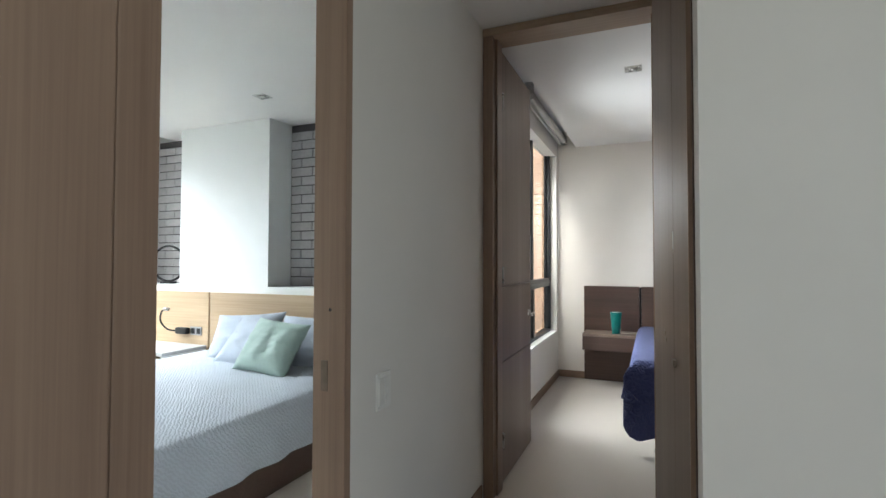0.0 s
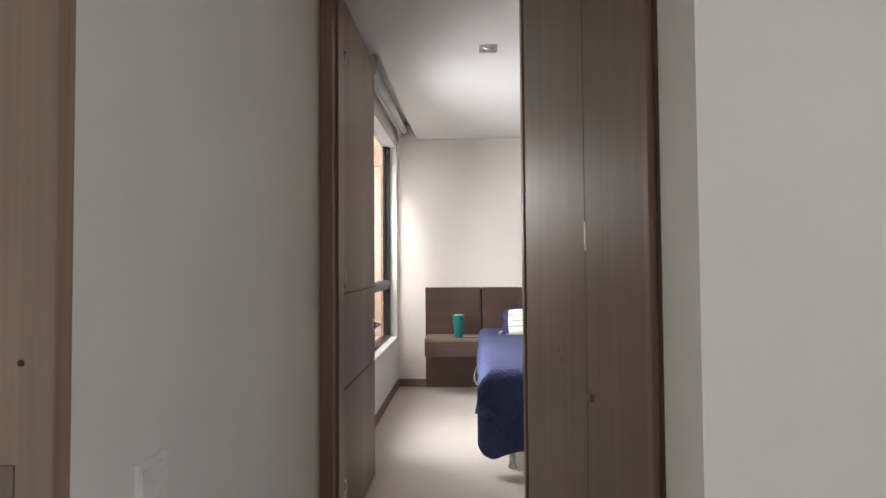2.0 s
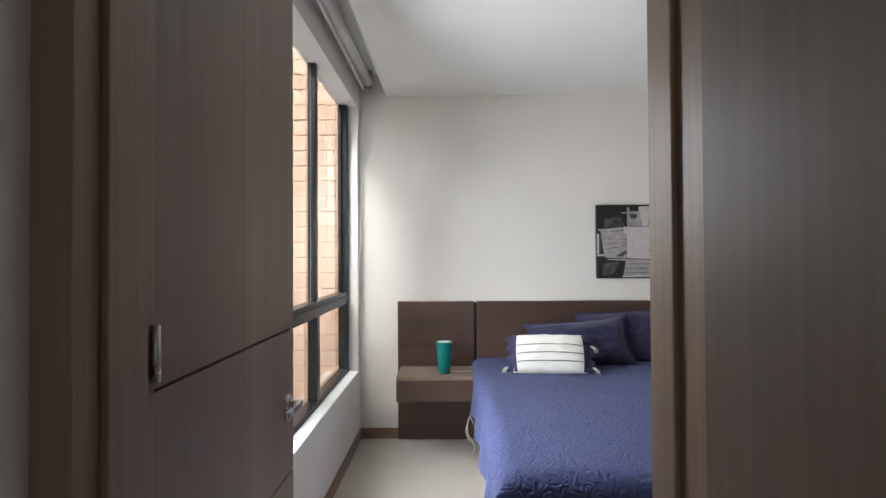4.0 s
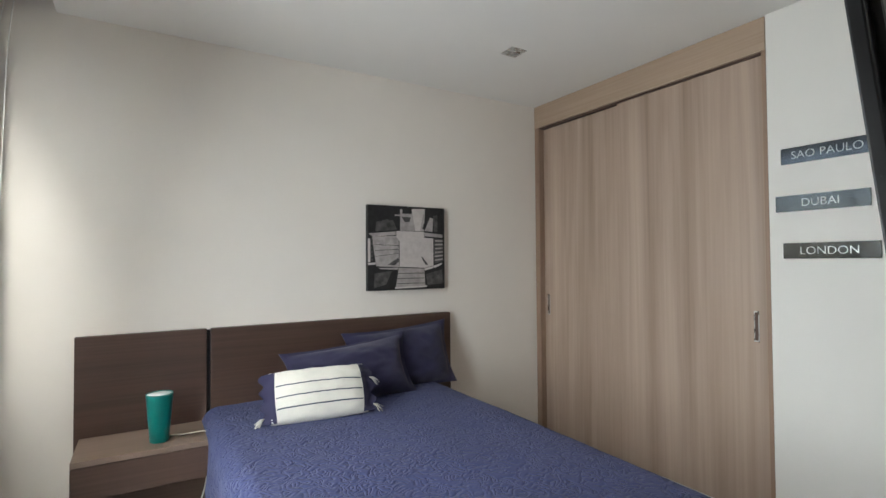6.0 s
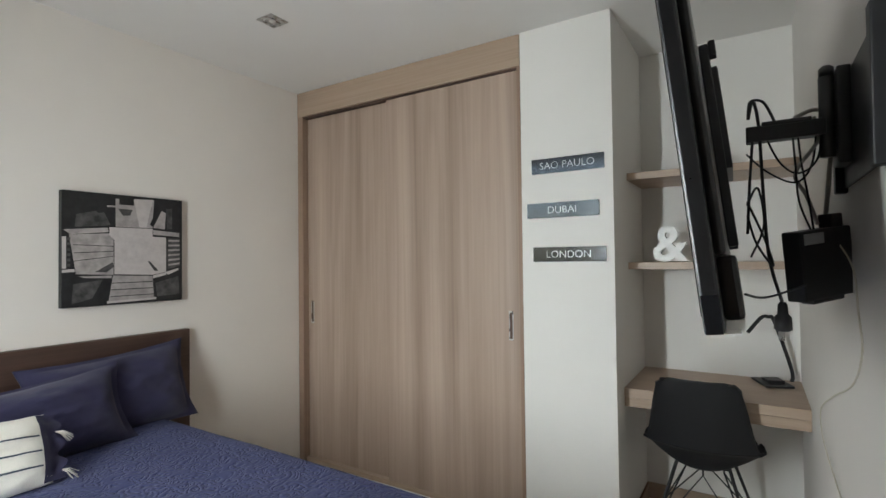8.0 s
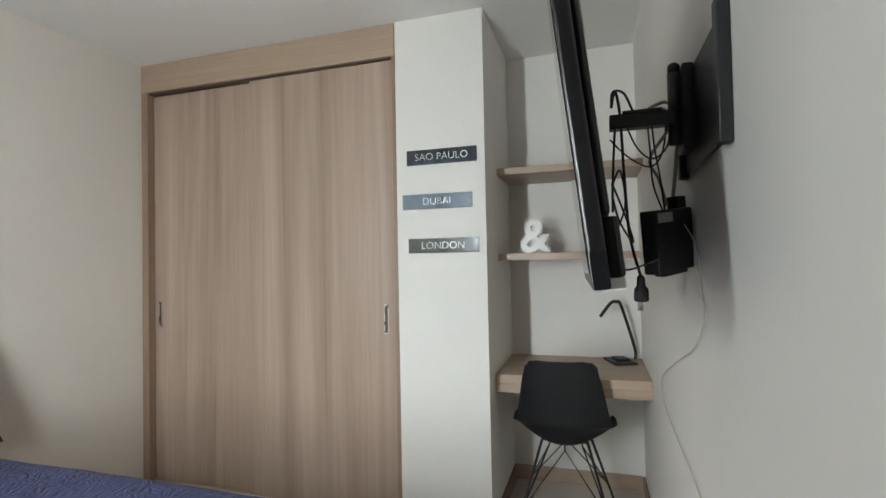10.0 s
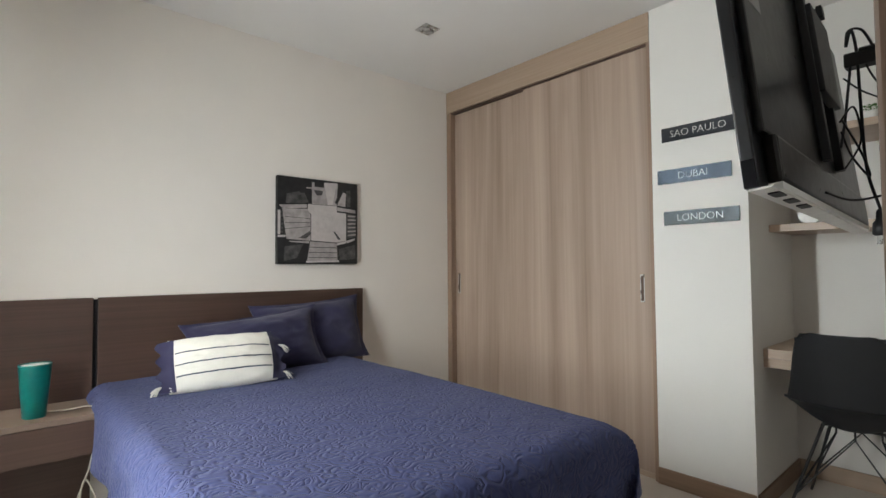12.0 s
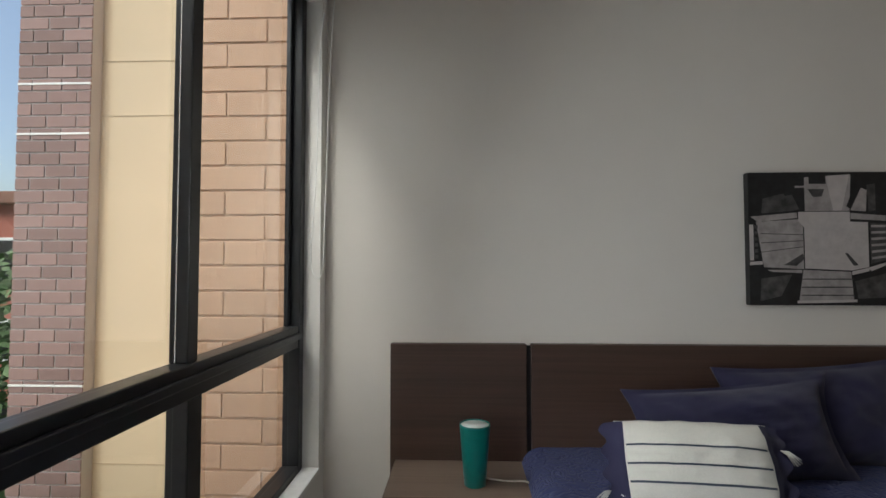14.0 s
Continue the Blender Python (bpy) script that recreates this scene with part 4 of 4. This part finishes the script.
for k in range(60):
    w, r, hgt = random.uniform(0, 6.28), random.uniform(0.0, 0.034), random.uniform(0.0, 0.03)
    c = Vector((2.66 + r * math.cos(w), 0.70 + r * math.sin(w), 1.826 + hgt))
    d = Vector((math.cos(w), math.sin(w), random.uniform(0.2, 1.2))).normalized() * 0.016
    s = d.cross(Vector((0, 0, 1))).normalized() * 0.005
    bm.faces.new([bm.verts.new(p) for p in (c, c + d * 0.5 + s, c + d, c + d * 0.5 - s)])
part("foliage", bm, LEAF, pl)

lampd = thing("desk_lamp", (2.82, 0.45, 0.73), "slim black folding desk lamp on the desk", "lamp")
bm = boxes((-0.09, -0.06, 0.0, 0.09, 0.06, 0.012), bevel=0.004)
bm.transform(pose(2.80, 0.49, 0.7305, 0, 0, 20))
part("base", bm, PLASTIC, lampd)
bm = boxes((-0.05, -0.035, 0.012, 0.03, 0.035, 0.028), bevel=0.004)
bm.transform(pose(2.80, 0.49, 0.7305, 0, 0, 20))
part("phone_stand", bm, PLASTIC, lampd)
part("stem", tube([(2.845, 0.41, 0.74), (2.85, 0.41, 0.80), (2.80, 0.475, 1.03), (2.785, 0.50, 1.055), (2.77, 0.53, 1.05), (2.74, 0.585, 0.98)], 0.0085, 10, False, 8), PLASTIC, lampd, smooth=True)

# chair with a moulded shell and wire legs
SHELL = plain("black_moulded_seat", (0.005, 0.0055, 0.0075), 0.55, 0.0, 0.2)
ch = thing("desk_chair", (2.50, 0.765, 0), "black moulded shell chair with wire legs pushed to the desk", "chair")


def blend(stops, v):
    """A smooth value between (place, value) stops."""
    for (a, p), (b, q) in zip(stops, stops[1:]):
        if v <= b:
            k = (v - a) / (b - a)
            return p + (q - p) * k * k * (3 - 2 * k)
    return stops[-1][1]


def shell_point(u, v):
    """u across -1..1; v from the front lip (0) over the bucket seat to the top of the back (1)."""
    x = blend(((0, 0.42), (0.30, 0.22), (0.50, 0.055), (0.64, -0.005), (1, -0.065)), v)
    z = blend(((0, 0.435), (0.12, 0.44), (0.34, 0.418), (0.47, 0.428), (0.62, 0.53), (1, 0.835)), v)
    half = blend(((0, 0.185), (0.25, 0.215), (0.50, 0.236), (0.60, 0.234)), v) if v < 0.60 else 0.234 - 0.090 * (v - 0.60) / 0.40
    rise = blend(((0, 0.03), (0.25, 0.085), (0.46, 0.135), (0.62, 0.065), (1, 0.02)), v) * abs(u) ** 2.0
    turn = blend(((0.30, 0.0), (0.66, 1.0), (1, 1.0)), v) if v > 0.30 else 0.0
    x += rise * math.sin(turn * math.pi / 2)
    z += rise * math.cos(turn * math.pi / 2)
    rim = max(0.0, (v - 0.86) / 0.14)
    z += rim * (0.014 * abs(u) ** 2 - 0.036 * abs(u) ** 9)
    half *= 1 - 0.05 * max(0.0, (v - 0.93) / 0.07) ** 2
    return Vector((2.27 + x, 0.765 + u * half, z))


def shell_mesh(thick, nu=24, nv=40):
    bm = bmesh.new()
    faces = []
    for off in (0.0, thick):
        g = []
        for j in range(nv + 1):
            row = []
            for i in range(nu + 1):
                u, v = 2 * i / nu - 1, j / nv
                across = shell_point(min(1, u + 0.02), v) - shell_point(max(-1, u - 0.02), v)
                along = shell_point(u, min(1, v + 0.01)) - shell_point(u, max(0, v - 0.01))
                row.append(bm.verts.new(shell_point(u, v) - off * along.cross(across).normalized()))
            g.append(row)
        faces.append(g)
        for j in range(nv):
            for i in range(nu):
                bm.faces.new((g[j][i], g[j][i + 1], g[j + 1][i + 1], g[j + 1][i]))
    a, b = faces
    rim = [(0, i) for i in range(nu)] + [(j, nu) for j in range(nv)] + [(nv, nu - i) for i in range(nu)] + [(nv - j, 0) for j in range(nv)]
    for k, (j0, i0) in enumerate(rim):
        j1, i1 = rim[(k + 1) % len(rim)]
        bm.faces.new((a[j0][i0], b[j0][i0], b[j1][i1], a[j1][i1]))
    return bm


part("seat_shell", shell_mesh(0.010), SHELL, ch, smooth=True)
CH = [(2.40, 0.66), (2.40, 0.87), (2.60, 0.66), (2.60, 0.87)]
FT = [(2.28, 0.535), (2.28, 0.995), (2.73, 0.535), (2.73, 0.995)]
for (a, b), (c, d) in zip(CH, FT):
    part("leg", tube([(a, b, 0.425), (c, d, 0.004)], 0.006, 8), PLASTIC, ch)
    part("leg", tube([(a + 0.03 * (1 if a < 2.5 else -1), b, 0.425), (c, d, 0.004)], 0.0045, 8), PLASTIC, ch)
part("seat_support", tube([(CH[0][0], CH[0][1], 0.425), (CH[1][0], CH[1][1], 0.425), (CH[3][0], CH[3][1], 0.425), (CH[2][0], CH[2][1], 0.425)], 0.006, 8, True), PLASTIC, ch)
for (a, b) in ((0, 1), (1, 3), (3, 2), (2, 0)):
    pa = Vector((*CH[a], 0.425)).lerp(Vector((*FT[a], 0.0)), 0.72)
    pb = Vector((*CH[b], 0.425)).lerp(Vector((*FT[b], 0.0)), 0.72)
    top = (Vector((*CH[a], 0.425)) + Vector((*CH[b], 0.425))) / 2 * 0.75 + Vector((2.5, 0.765, 0.36)) * 0.25
    top.z = 0.37
    part("brace", tube([pa, top, pb], 0.004, 6), PLASTIC, ch)
    part("strut", tube([top, top + Vector((0, 0, 0.055))], 0.004, 6), PLASTIC, ch)

# loose white cord beside the bed
cord = thing("charger_cable", (-0.06, 2.9, 0.2), "bundled pale charger cord hanging beside the bedside drawer", "cable")
part("cord", tube([(-0.20, 2.98, 0.534), (-0.12, 2.95, 0.536), (-0.028, 2.93, 0.534), (-0.024, 2.88, 0.45), (-0.045, 2.87, 0.30), (-0.085, 2.86, 0.17), (-0.05, 2.85, 0.10), (-0.02, 2.84, 0.16), (-0.06, 2.85, 0.26), (-0.075, 2.85, 0.16), (-0.03, 2.84, 0.07), (-0.06, 2.83, 0.004)], 0.0035, 6, False, 10), IVORYCABLE, cord, smooth=True)

# ---- main bedroom ----
hb1 = thing("headboard", (-3.0, 1.0, 0.6), "light oak wall headboard in two panels", "headboard")
part("panel", boxes((-4.43, 0.995, 0.30, -3.605, 1.028, 0.965), bevel=0.002), LIGHTOAK, hb1)
part("panel", boxes((-3.585, 0.995, 0.30, -1.60, 1.028, 0.965), bevel=0.002), LIGHTOAK, hb1)
bed1 = thing("bed", (-2.65, 0, 0), "large bed under a pale grey quilted bedspread on a dark base", "bed")
part("mattress", boxes((-3.50, -1.0, 0.21, -1.79, 0.99, 0.445), bevel=0.04), MATTRESS, bed1)
part("base", boxes((-3.52, -1.02, 0.005, -1.76, 0.99, 0.208), bevel=0.008), WENGE, bed1)
part("bedspread", spread(-3.55, -1.74, -1.06, 0.985, 0.47, 0.28, 0.28, 11.0, 90, 100, 0.05), GREY_QUILT, bed1, "pale grey rippled bedspread", True)
GR1 = "pillows on the main bed"
for x, y, z, lean, turn, roll, lab in ((-2.98, 0.80, 0.62, 58, 4, 5, "pale blue-grey rippled pillow against the headboard"), (-2.72, 0.66, 0.61, 50, -3, -3, "second pale blue-grey pillow leaning on the first"), (-2.30, 0.78, 0.62, 60, 2, 0, "pale blue-grey pillow behind the green cushion")):
    q = thing("pillow", (x, y, 0.47), lab, "pillow", GR1)
    part("cover", pillow_mesh(0.66, 0.44, 0.17, tilted(x, y, z, lean, turn, roll), x, flange=0.06), GREY_PILLOW, q, smooth=True)
q = thing("cushion", (-2.42, 0.47, 0.47), "sage green square cushion on the pale bed", "cushion")
part("cover", pillow_mesh(0.50, 0.42, 0.16, tilted(-2.40, 0.47, 0.635, 55, -2, -4), 21.0), SAGE, q, smooth=True)
n1 = thing("bedside_table", (-4.05, 0.75, 0.4), "light oak floating bedside unit with a pale raised tray", "bedside table")
part("body", boxes((-4.50, 0.45, 0.22, -3.62, 0.994, 0.36), bevel=0.003), LIGHTOAK, n1)
part("tray", boxes((-4.33, 0.55, 0.455, -3.62, 0.994, 0.485), bevel=0.003), LABEL, n1, "pale grey tray top")
part("tray_side", boxes((-4.33, 0.56, 0.361, -4.30, 0.994, 0.454), bevel=0.002), POT, n1)
part("tray_side", boxes((-3.66, 0.56, 0.361, -3.63, 0.994, 0.454), bevel=0.002), POT, n1)
rl = thing("reading_lamp", (-3.95, 0.98, 0.6), "black gooseneck reading lamp on the oak headboard", "lamp")
part("mount", boxes((-3.97, 0.945, 0.575, -3.83, 0.994, 0.635), bevel=0.012), PLASTIC, rl)
part("neck", tube([(-3.97, 0.96, 0.60), (-4.04, 0.92, 0.62), (-4.10, 0.90, 0.69), (-4.07, 0.88, 0.77), (-4.0, 0.86, 0.81)], 0.008, 8, False, 8), PLASTIC, rl, smooth=True)
part("head", lathe([(0.010, 0), (0.016, 0.01), (0.018, 0.06), (0.014, 0.064)], (-4.01, 0.86, 0.81), 16, "x"), STEEL, rl, "metal lamp head", True)
ol = thing("wall_outlet", (-3.74, 0.99, 0.6), "grey double power outlet in the headboard", "outlet")
part("plate", boxes((-3.82, 0.986, 0.57, -3.68, 0.9945, 0.645), bevel=0.002), LABEL, ol)
for x in (-3.785, -3.715):
    part("socket", boxes((x - 0.022, 0.984, 0.582, x + 0.022, 0.9865, 0.632), bevel=0.001), PLASTIC, ol)
ring = thing("ring_ornament", (-4.35, 1.17, 1.03), "black ring sculpture on a small foot in the niche", "ornament")
part("ring", tube([(-4.35 + 0.15 * math.cos(w), 1.17 + 0.06 * math.cos(w), 1.225 + 0.175 * math.sin(w)) for w in (2 * math.pi * k / 40 for k in range(40))], 0.011, 8, True), PLASTIC, ring, smooth=True)
part("foot", boxes((-4.42, 1.13, 1.0255, -4.28, 1.21, 1.045), bevel=0.003), PLASTIC, ring)


# ---- outside ----
def masonry(name, c, spread_c, rough=0.85):
    m, n, l, b = material(name)
    v = coords(n, l)
    oi = n.new("ShaderNodeObjectInfo")
    a = ramp(n, l, oi.outputs["Random"], [(0.0, tone(c, 1 - spread_c)), (0.5, c), (1.0, tone(c, 1 + spread_c))])
    g = ramp(n, l, noise_tex(n, l, v, 25.0, 6), [(0.3, tone(c, 0.75)), (0.7, tone(c, 1.2))])
    l.new(mix_nodes(n, l, a, g, 0.35), b.inputs["Base Color"])
    b.inputs["Roughness"].default_value = rough
    bump(n, l, b, noise_tex(n, l, v, 90.0, 4), 0.4, 0.003)
    return m


ORANGE = masonry("orange_block", (0.46, 0.30, 0.20), 0.10)
DARKBRICK = masonry("dark_brick", (0.27, 0.175, 0.155), 0.32)
WHITEBRICK = masonry("whitewashed_brick", (0.50, 0.48, 0.48), 0.12)
MORTAR = painted("mortar", (0.60, 0.43, 0.31), 0.9, 0.1, 120.0, 0.4)
MORTAR_PALE = painted("pale_mortar", (0.56, 0.52, 0.50), 0.9, 0.1, 120.0, 0.4)
MORTAR_DARK = painted("wallpaper_joint", (0.10, 0.095, 0.10), 0.9, 0.3, 120.0, 0.4)
YELLOW = painted("ochre_render", (0.66, 0.52, 0.35), 0.85, 0.05, 60.0, 0.3)
OCHRE_JOINT = painted("ochre_joint", (0.50, 0.38, 0.25), 0.9, 0.05)
REDBRICK = painted("red_facade", (0.38, 0.13, 0.09), 0.85, 0.12, 8.0, 0.3)
GROUND = painted("grass_ground", (0.10, 0.12, 0.06), 0.95, 0.3, 3.0, 0.3)
FOLIAGE = plain("tree_leaves", (0.085, 0.15, 0.045), 0.6, 0.0, 0.5)
BARK = plain("bark", (0.10, 0.075, 0.055), 0.9, 0.0, 0.3)
ROOF = painted("roof_tiles", (0.26, 0.13, 0.09), 0.85, 0.2, 6.0, 0.3)

gr = tagged(new("ground", mesh_of("ground", boxes((-400, -400, -7.2, 400, 400, -7.0)), GROUND)), "grassy ground far below the windows", "ground", kind="structure")
yel = tagged(new("facade_ochre", mesh_of("facade_ochre", boxes((-2.98, 4.70, -7.0, 0.5, 5.4, 7.0)), YELLOW)), "ochre rendered courtyard wall with panel joints", "facade", kind="structure")
for z in (-0.13, 2.435, 2.85, 4.4):
    part("panel_joint", boxes((-2.97, 4.696, z, -0.95, 4.701, z + 0.005)), OCHRE_JOINT, yel)
for z0, z1 in ((-0.125, 2.43), (2.855, 4.395)):
    part("panel_joint", boxes((-2.362, 4.696, z0, -2.357, 4.701, z1)), OCHRE_JOINT, yel)
orw = tagged(new("facade_orange", mesh_of("facade_orange", boxes((-1.62, 3.50, -7.0, -1.06, 4.70, 7.0), (-1.06, 3.50, -7.0, 3.2, 4.70, 7.0)), MORTAR)), "orange clay block wall of the building wing", "facade", kind="structure")
prr = tagged(new("facade_brick_pier", mesh_of("facade_brick_pier", boxes((-3.53, 4.60, -7.0, -2.98, 5.3, 7.0)), MORTAR_PALE)), "dark brick pier with pale joints", "facade", kind="structure")
for z in (0.45, 2.27, 2.64):
    part("band", boxes((-3.532, 4.586, z, -2.979, 4.60, z + 0.016), bevel=0.002), WHITE, prr, "pale horizontal band")
structure("wall_outer_upper", boxes((-0.985, 3.4, 2.75, 3.2, 3.5, 7.0), (-0.985, 3.4, -7.0, 3.2, 3.5, 2.75), (-1.06, 0.3, 2.75, 3.1, 3.4, 3.0)), ORANGE, "outer wall above the bedroom", "facade")
structure("roof_slab", boxes((-4.9, -5.2, 2.75, 3.1, 0.3, 3.0), (-4.9, 0.3, 2.75, -1.06, 1.46, 3.0)), WALL, "slab over the rooms", "ceiling")
structure("wall_far_corner", boxes((-0.84, -5.2, -7.0, 3.1, -5.19, 0.0), (-4.9, -3.4, -0.3, 3.1, 3.4, -0.121)), ORANGE, "outer wall below the rooms", "facade")

far = thing("apartment_building", (-14.0, 13.0, -7), "red brick apartment building beyond the trees", "building")
part("wall", boxes((-26, 17.0, -7, -13.0, 24.0, 3.4)), REDBRICK, far)
part("roof", boxes((-26.4, 16.6, 3.4, -12.6, 24.4, 3.8), bevel=0.05), ROOF, far)
for k in range(4):
    for z in (-4.5, -1.8, 0.9):
        w = part("window", boxes((-24.6 + 2.9 * k, 16.93, z, -23.0 + 2.9 * k, 17.01, z + 1.4), bevel=0.02), WHITE, far)
        part("pane", boxes((-24.5 + 2.9 * k, 16.91, z + 0.1, -23.1 + 2.9 * k, 16.929, z + 1.3)), TVB, w)


def tree(x, y, base, height, crown, seed, leaves=2600):
    random.seed(seed)
    t = thing("tree", (x, y, base), "leafy green tree outside the window", "tree", "trees outside")
    fork = base + height * 0.45
    part("trunk", tube([(x, y, base), (x + 0.1, y, base + height * 0.25), (x - 0.05, y + 0.1, fork)], 0.16, 10, False, 4), BARK, t, smooth=True)
    tips = []
    for k in range(9):
        w = 2 * math.pi * k / 9 + random.uniform(-0.3, 0.3)
        r = crown * random.uniform(0.45, 0.9)
        tip = Vector((x + r * math.cos(w), y + r * math.sin(w), fork + height * random.uniform(0.15, 0.5)))
        tips.append(tip)
        part("limb", tube([(x - 0.05, y + 0.1, fork - 0.1), (x + 0.4 * r * math.cos(w), y + 0.4 * r * math.sin(w), fork + height * 0.1), tuple(tip)], 0.05, 6, False, 4), BARK, t, smooth=True)
    tips.append(Vector((x, y, fork + height * 0.5)))
    verts, faces = [], []
    for k in range(leaves):
        c = random.choice(tips) + Vector((random.gauss(0, 1), random.gauss(0, 1), random.gauss(0, 0.8))) * crown * 0.26
        a = Vector((random.gauss(0, 1), random.gauss(0, 1), random.gauss(0, 0.6))).normalized()
        b = a.orthogonal().normalized()
        s = random.uniform(0.07, 0.13)
        i = len(verts)
        verts += [c - a * s, c + b * s * 0.5, c + a * s, c - b * s * 0.5]
        faces.append((i, i + 1, i + 2, i + 3))
    me = bpy.data.meshes.new("crown")
    me.from_pydata([tuple(v) for v in verts], [], faces)
    me.materials.append(FOLIAGE)
    ob = new("crown", me)
    ob.parent = t
    ob.matrix_parent_inverse = Matrix.Translation((-x, -y, -base))
    ob["kind"] = "stuff"


tree(-6.9, 8.4, -7.0, 8.3, 2.0, 1, 3600)
tree(-11.0, 9.5, -7.0, 8.0, 2.4, 2)
tree(-9.5, 2.2, -7.0, 8.2, 2.6, 3, 4200)
tree(-10.5, -1.8, -7.0, 8.0, 2.6, 4, 4200)
tree(-8.6, 5.0, -7.0, 7.2, 2.2, 5, 3200)


# ---- single bricks, last ----
def brick_wall(parent, x0, x1, z0, z1, y, bw, bh, joint, mat, proud, limit=300):
    """Bricks in running bond on a wall that faces -y; alike ones share a mesh."""
    cache = {}
    base = parent.matrix_basis.translation
    row, count, z = 0, 0, z0
    while z + bh <= z1 + 1e-6:
        x = x0 - (bw + joint) * (0.5 if row % 2 else 0.0)
        while x < x1 - 0.01:
            a, b = max(x, x0), min(x + bw, x1)
            if b - a > 0.02 and count < limit:
                key = round(b - a, 3)
                if key not in cache:
                    cache[key] = mesh_of("brick", boxes((0, -proud, 0, b - a, 0.004, bh), bevel=min(0.004, proud * 0.5)), mat)
                ob = new("brick", cache[key])
                ob.parent = parent
                ob.location = (a - base.x, y - base.y + random.uniform(-0.0015, 0.0015), z - base.z)
                count += 1
            x += bw + joint
        z += bh + joint
        row += 1


random.seed(7)
brick_wall(orw, -1.62, -0.985, -1.0, 4.0, 3.496, 0.385, 0.11, 0.012, ORANGE, 0.006)
brick_wall(prr, -3.53, -2.98, -0.6, 4.6, 4.596, 0.215, 0.080, 0.0115, DARKBRICK, 0.006)
nw = tagged(new("niche_cladding", mesh_of("niche_cladding", boxes((-4.70, 1.318, 1.026, -4.022, 1.329, 2.499), (-2.948, 1.318, 1.026, -1.06, 1.329, 2.499)), MORTAR_DARK)), "whitewashed brick cladding at the back of the niches", "wall", kind="structure")
brick_wall(nw, -4.70, -4.03, 1.03, 2.495, 1.317, 0.235, 0.074, 0.009, WHITEBRICK, 0.008, 120)
brick_wall(nw, -2.945, -2.0, 1.03, 2.495, 1.317, 0.235, 0.074, 0.009, WHITEBRICK, 0.008, 120)
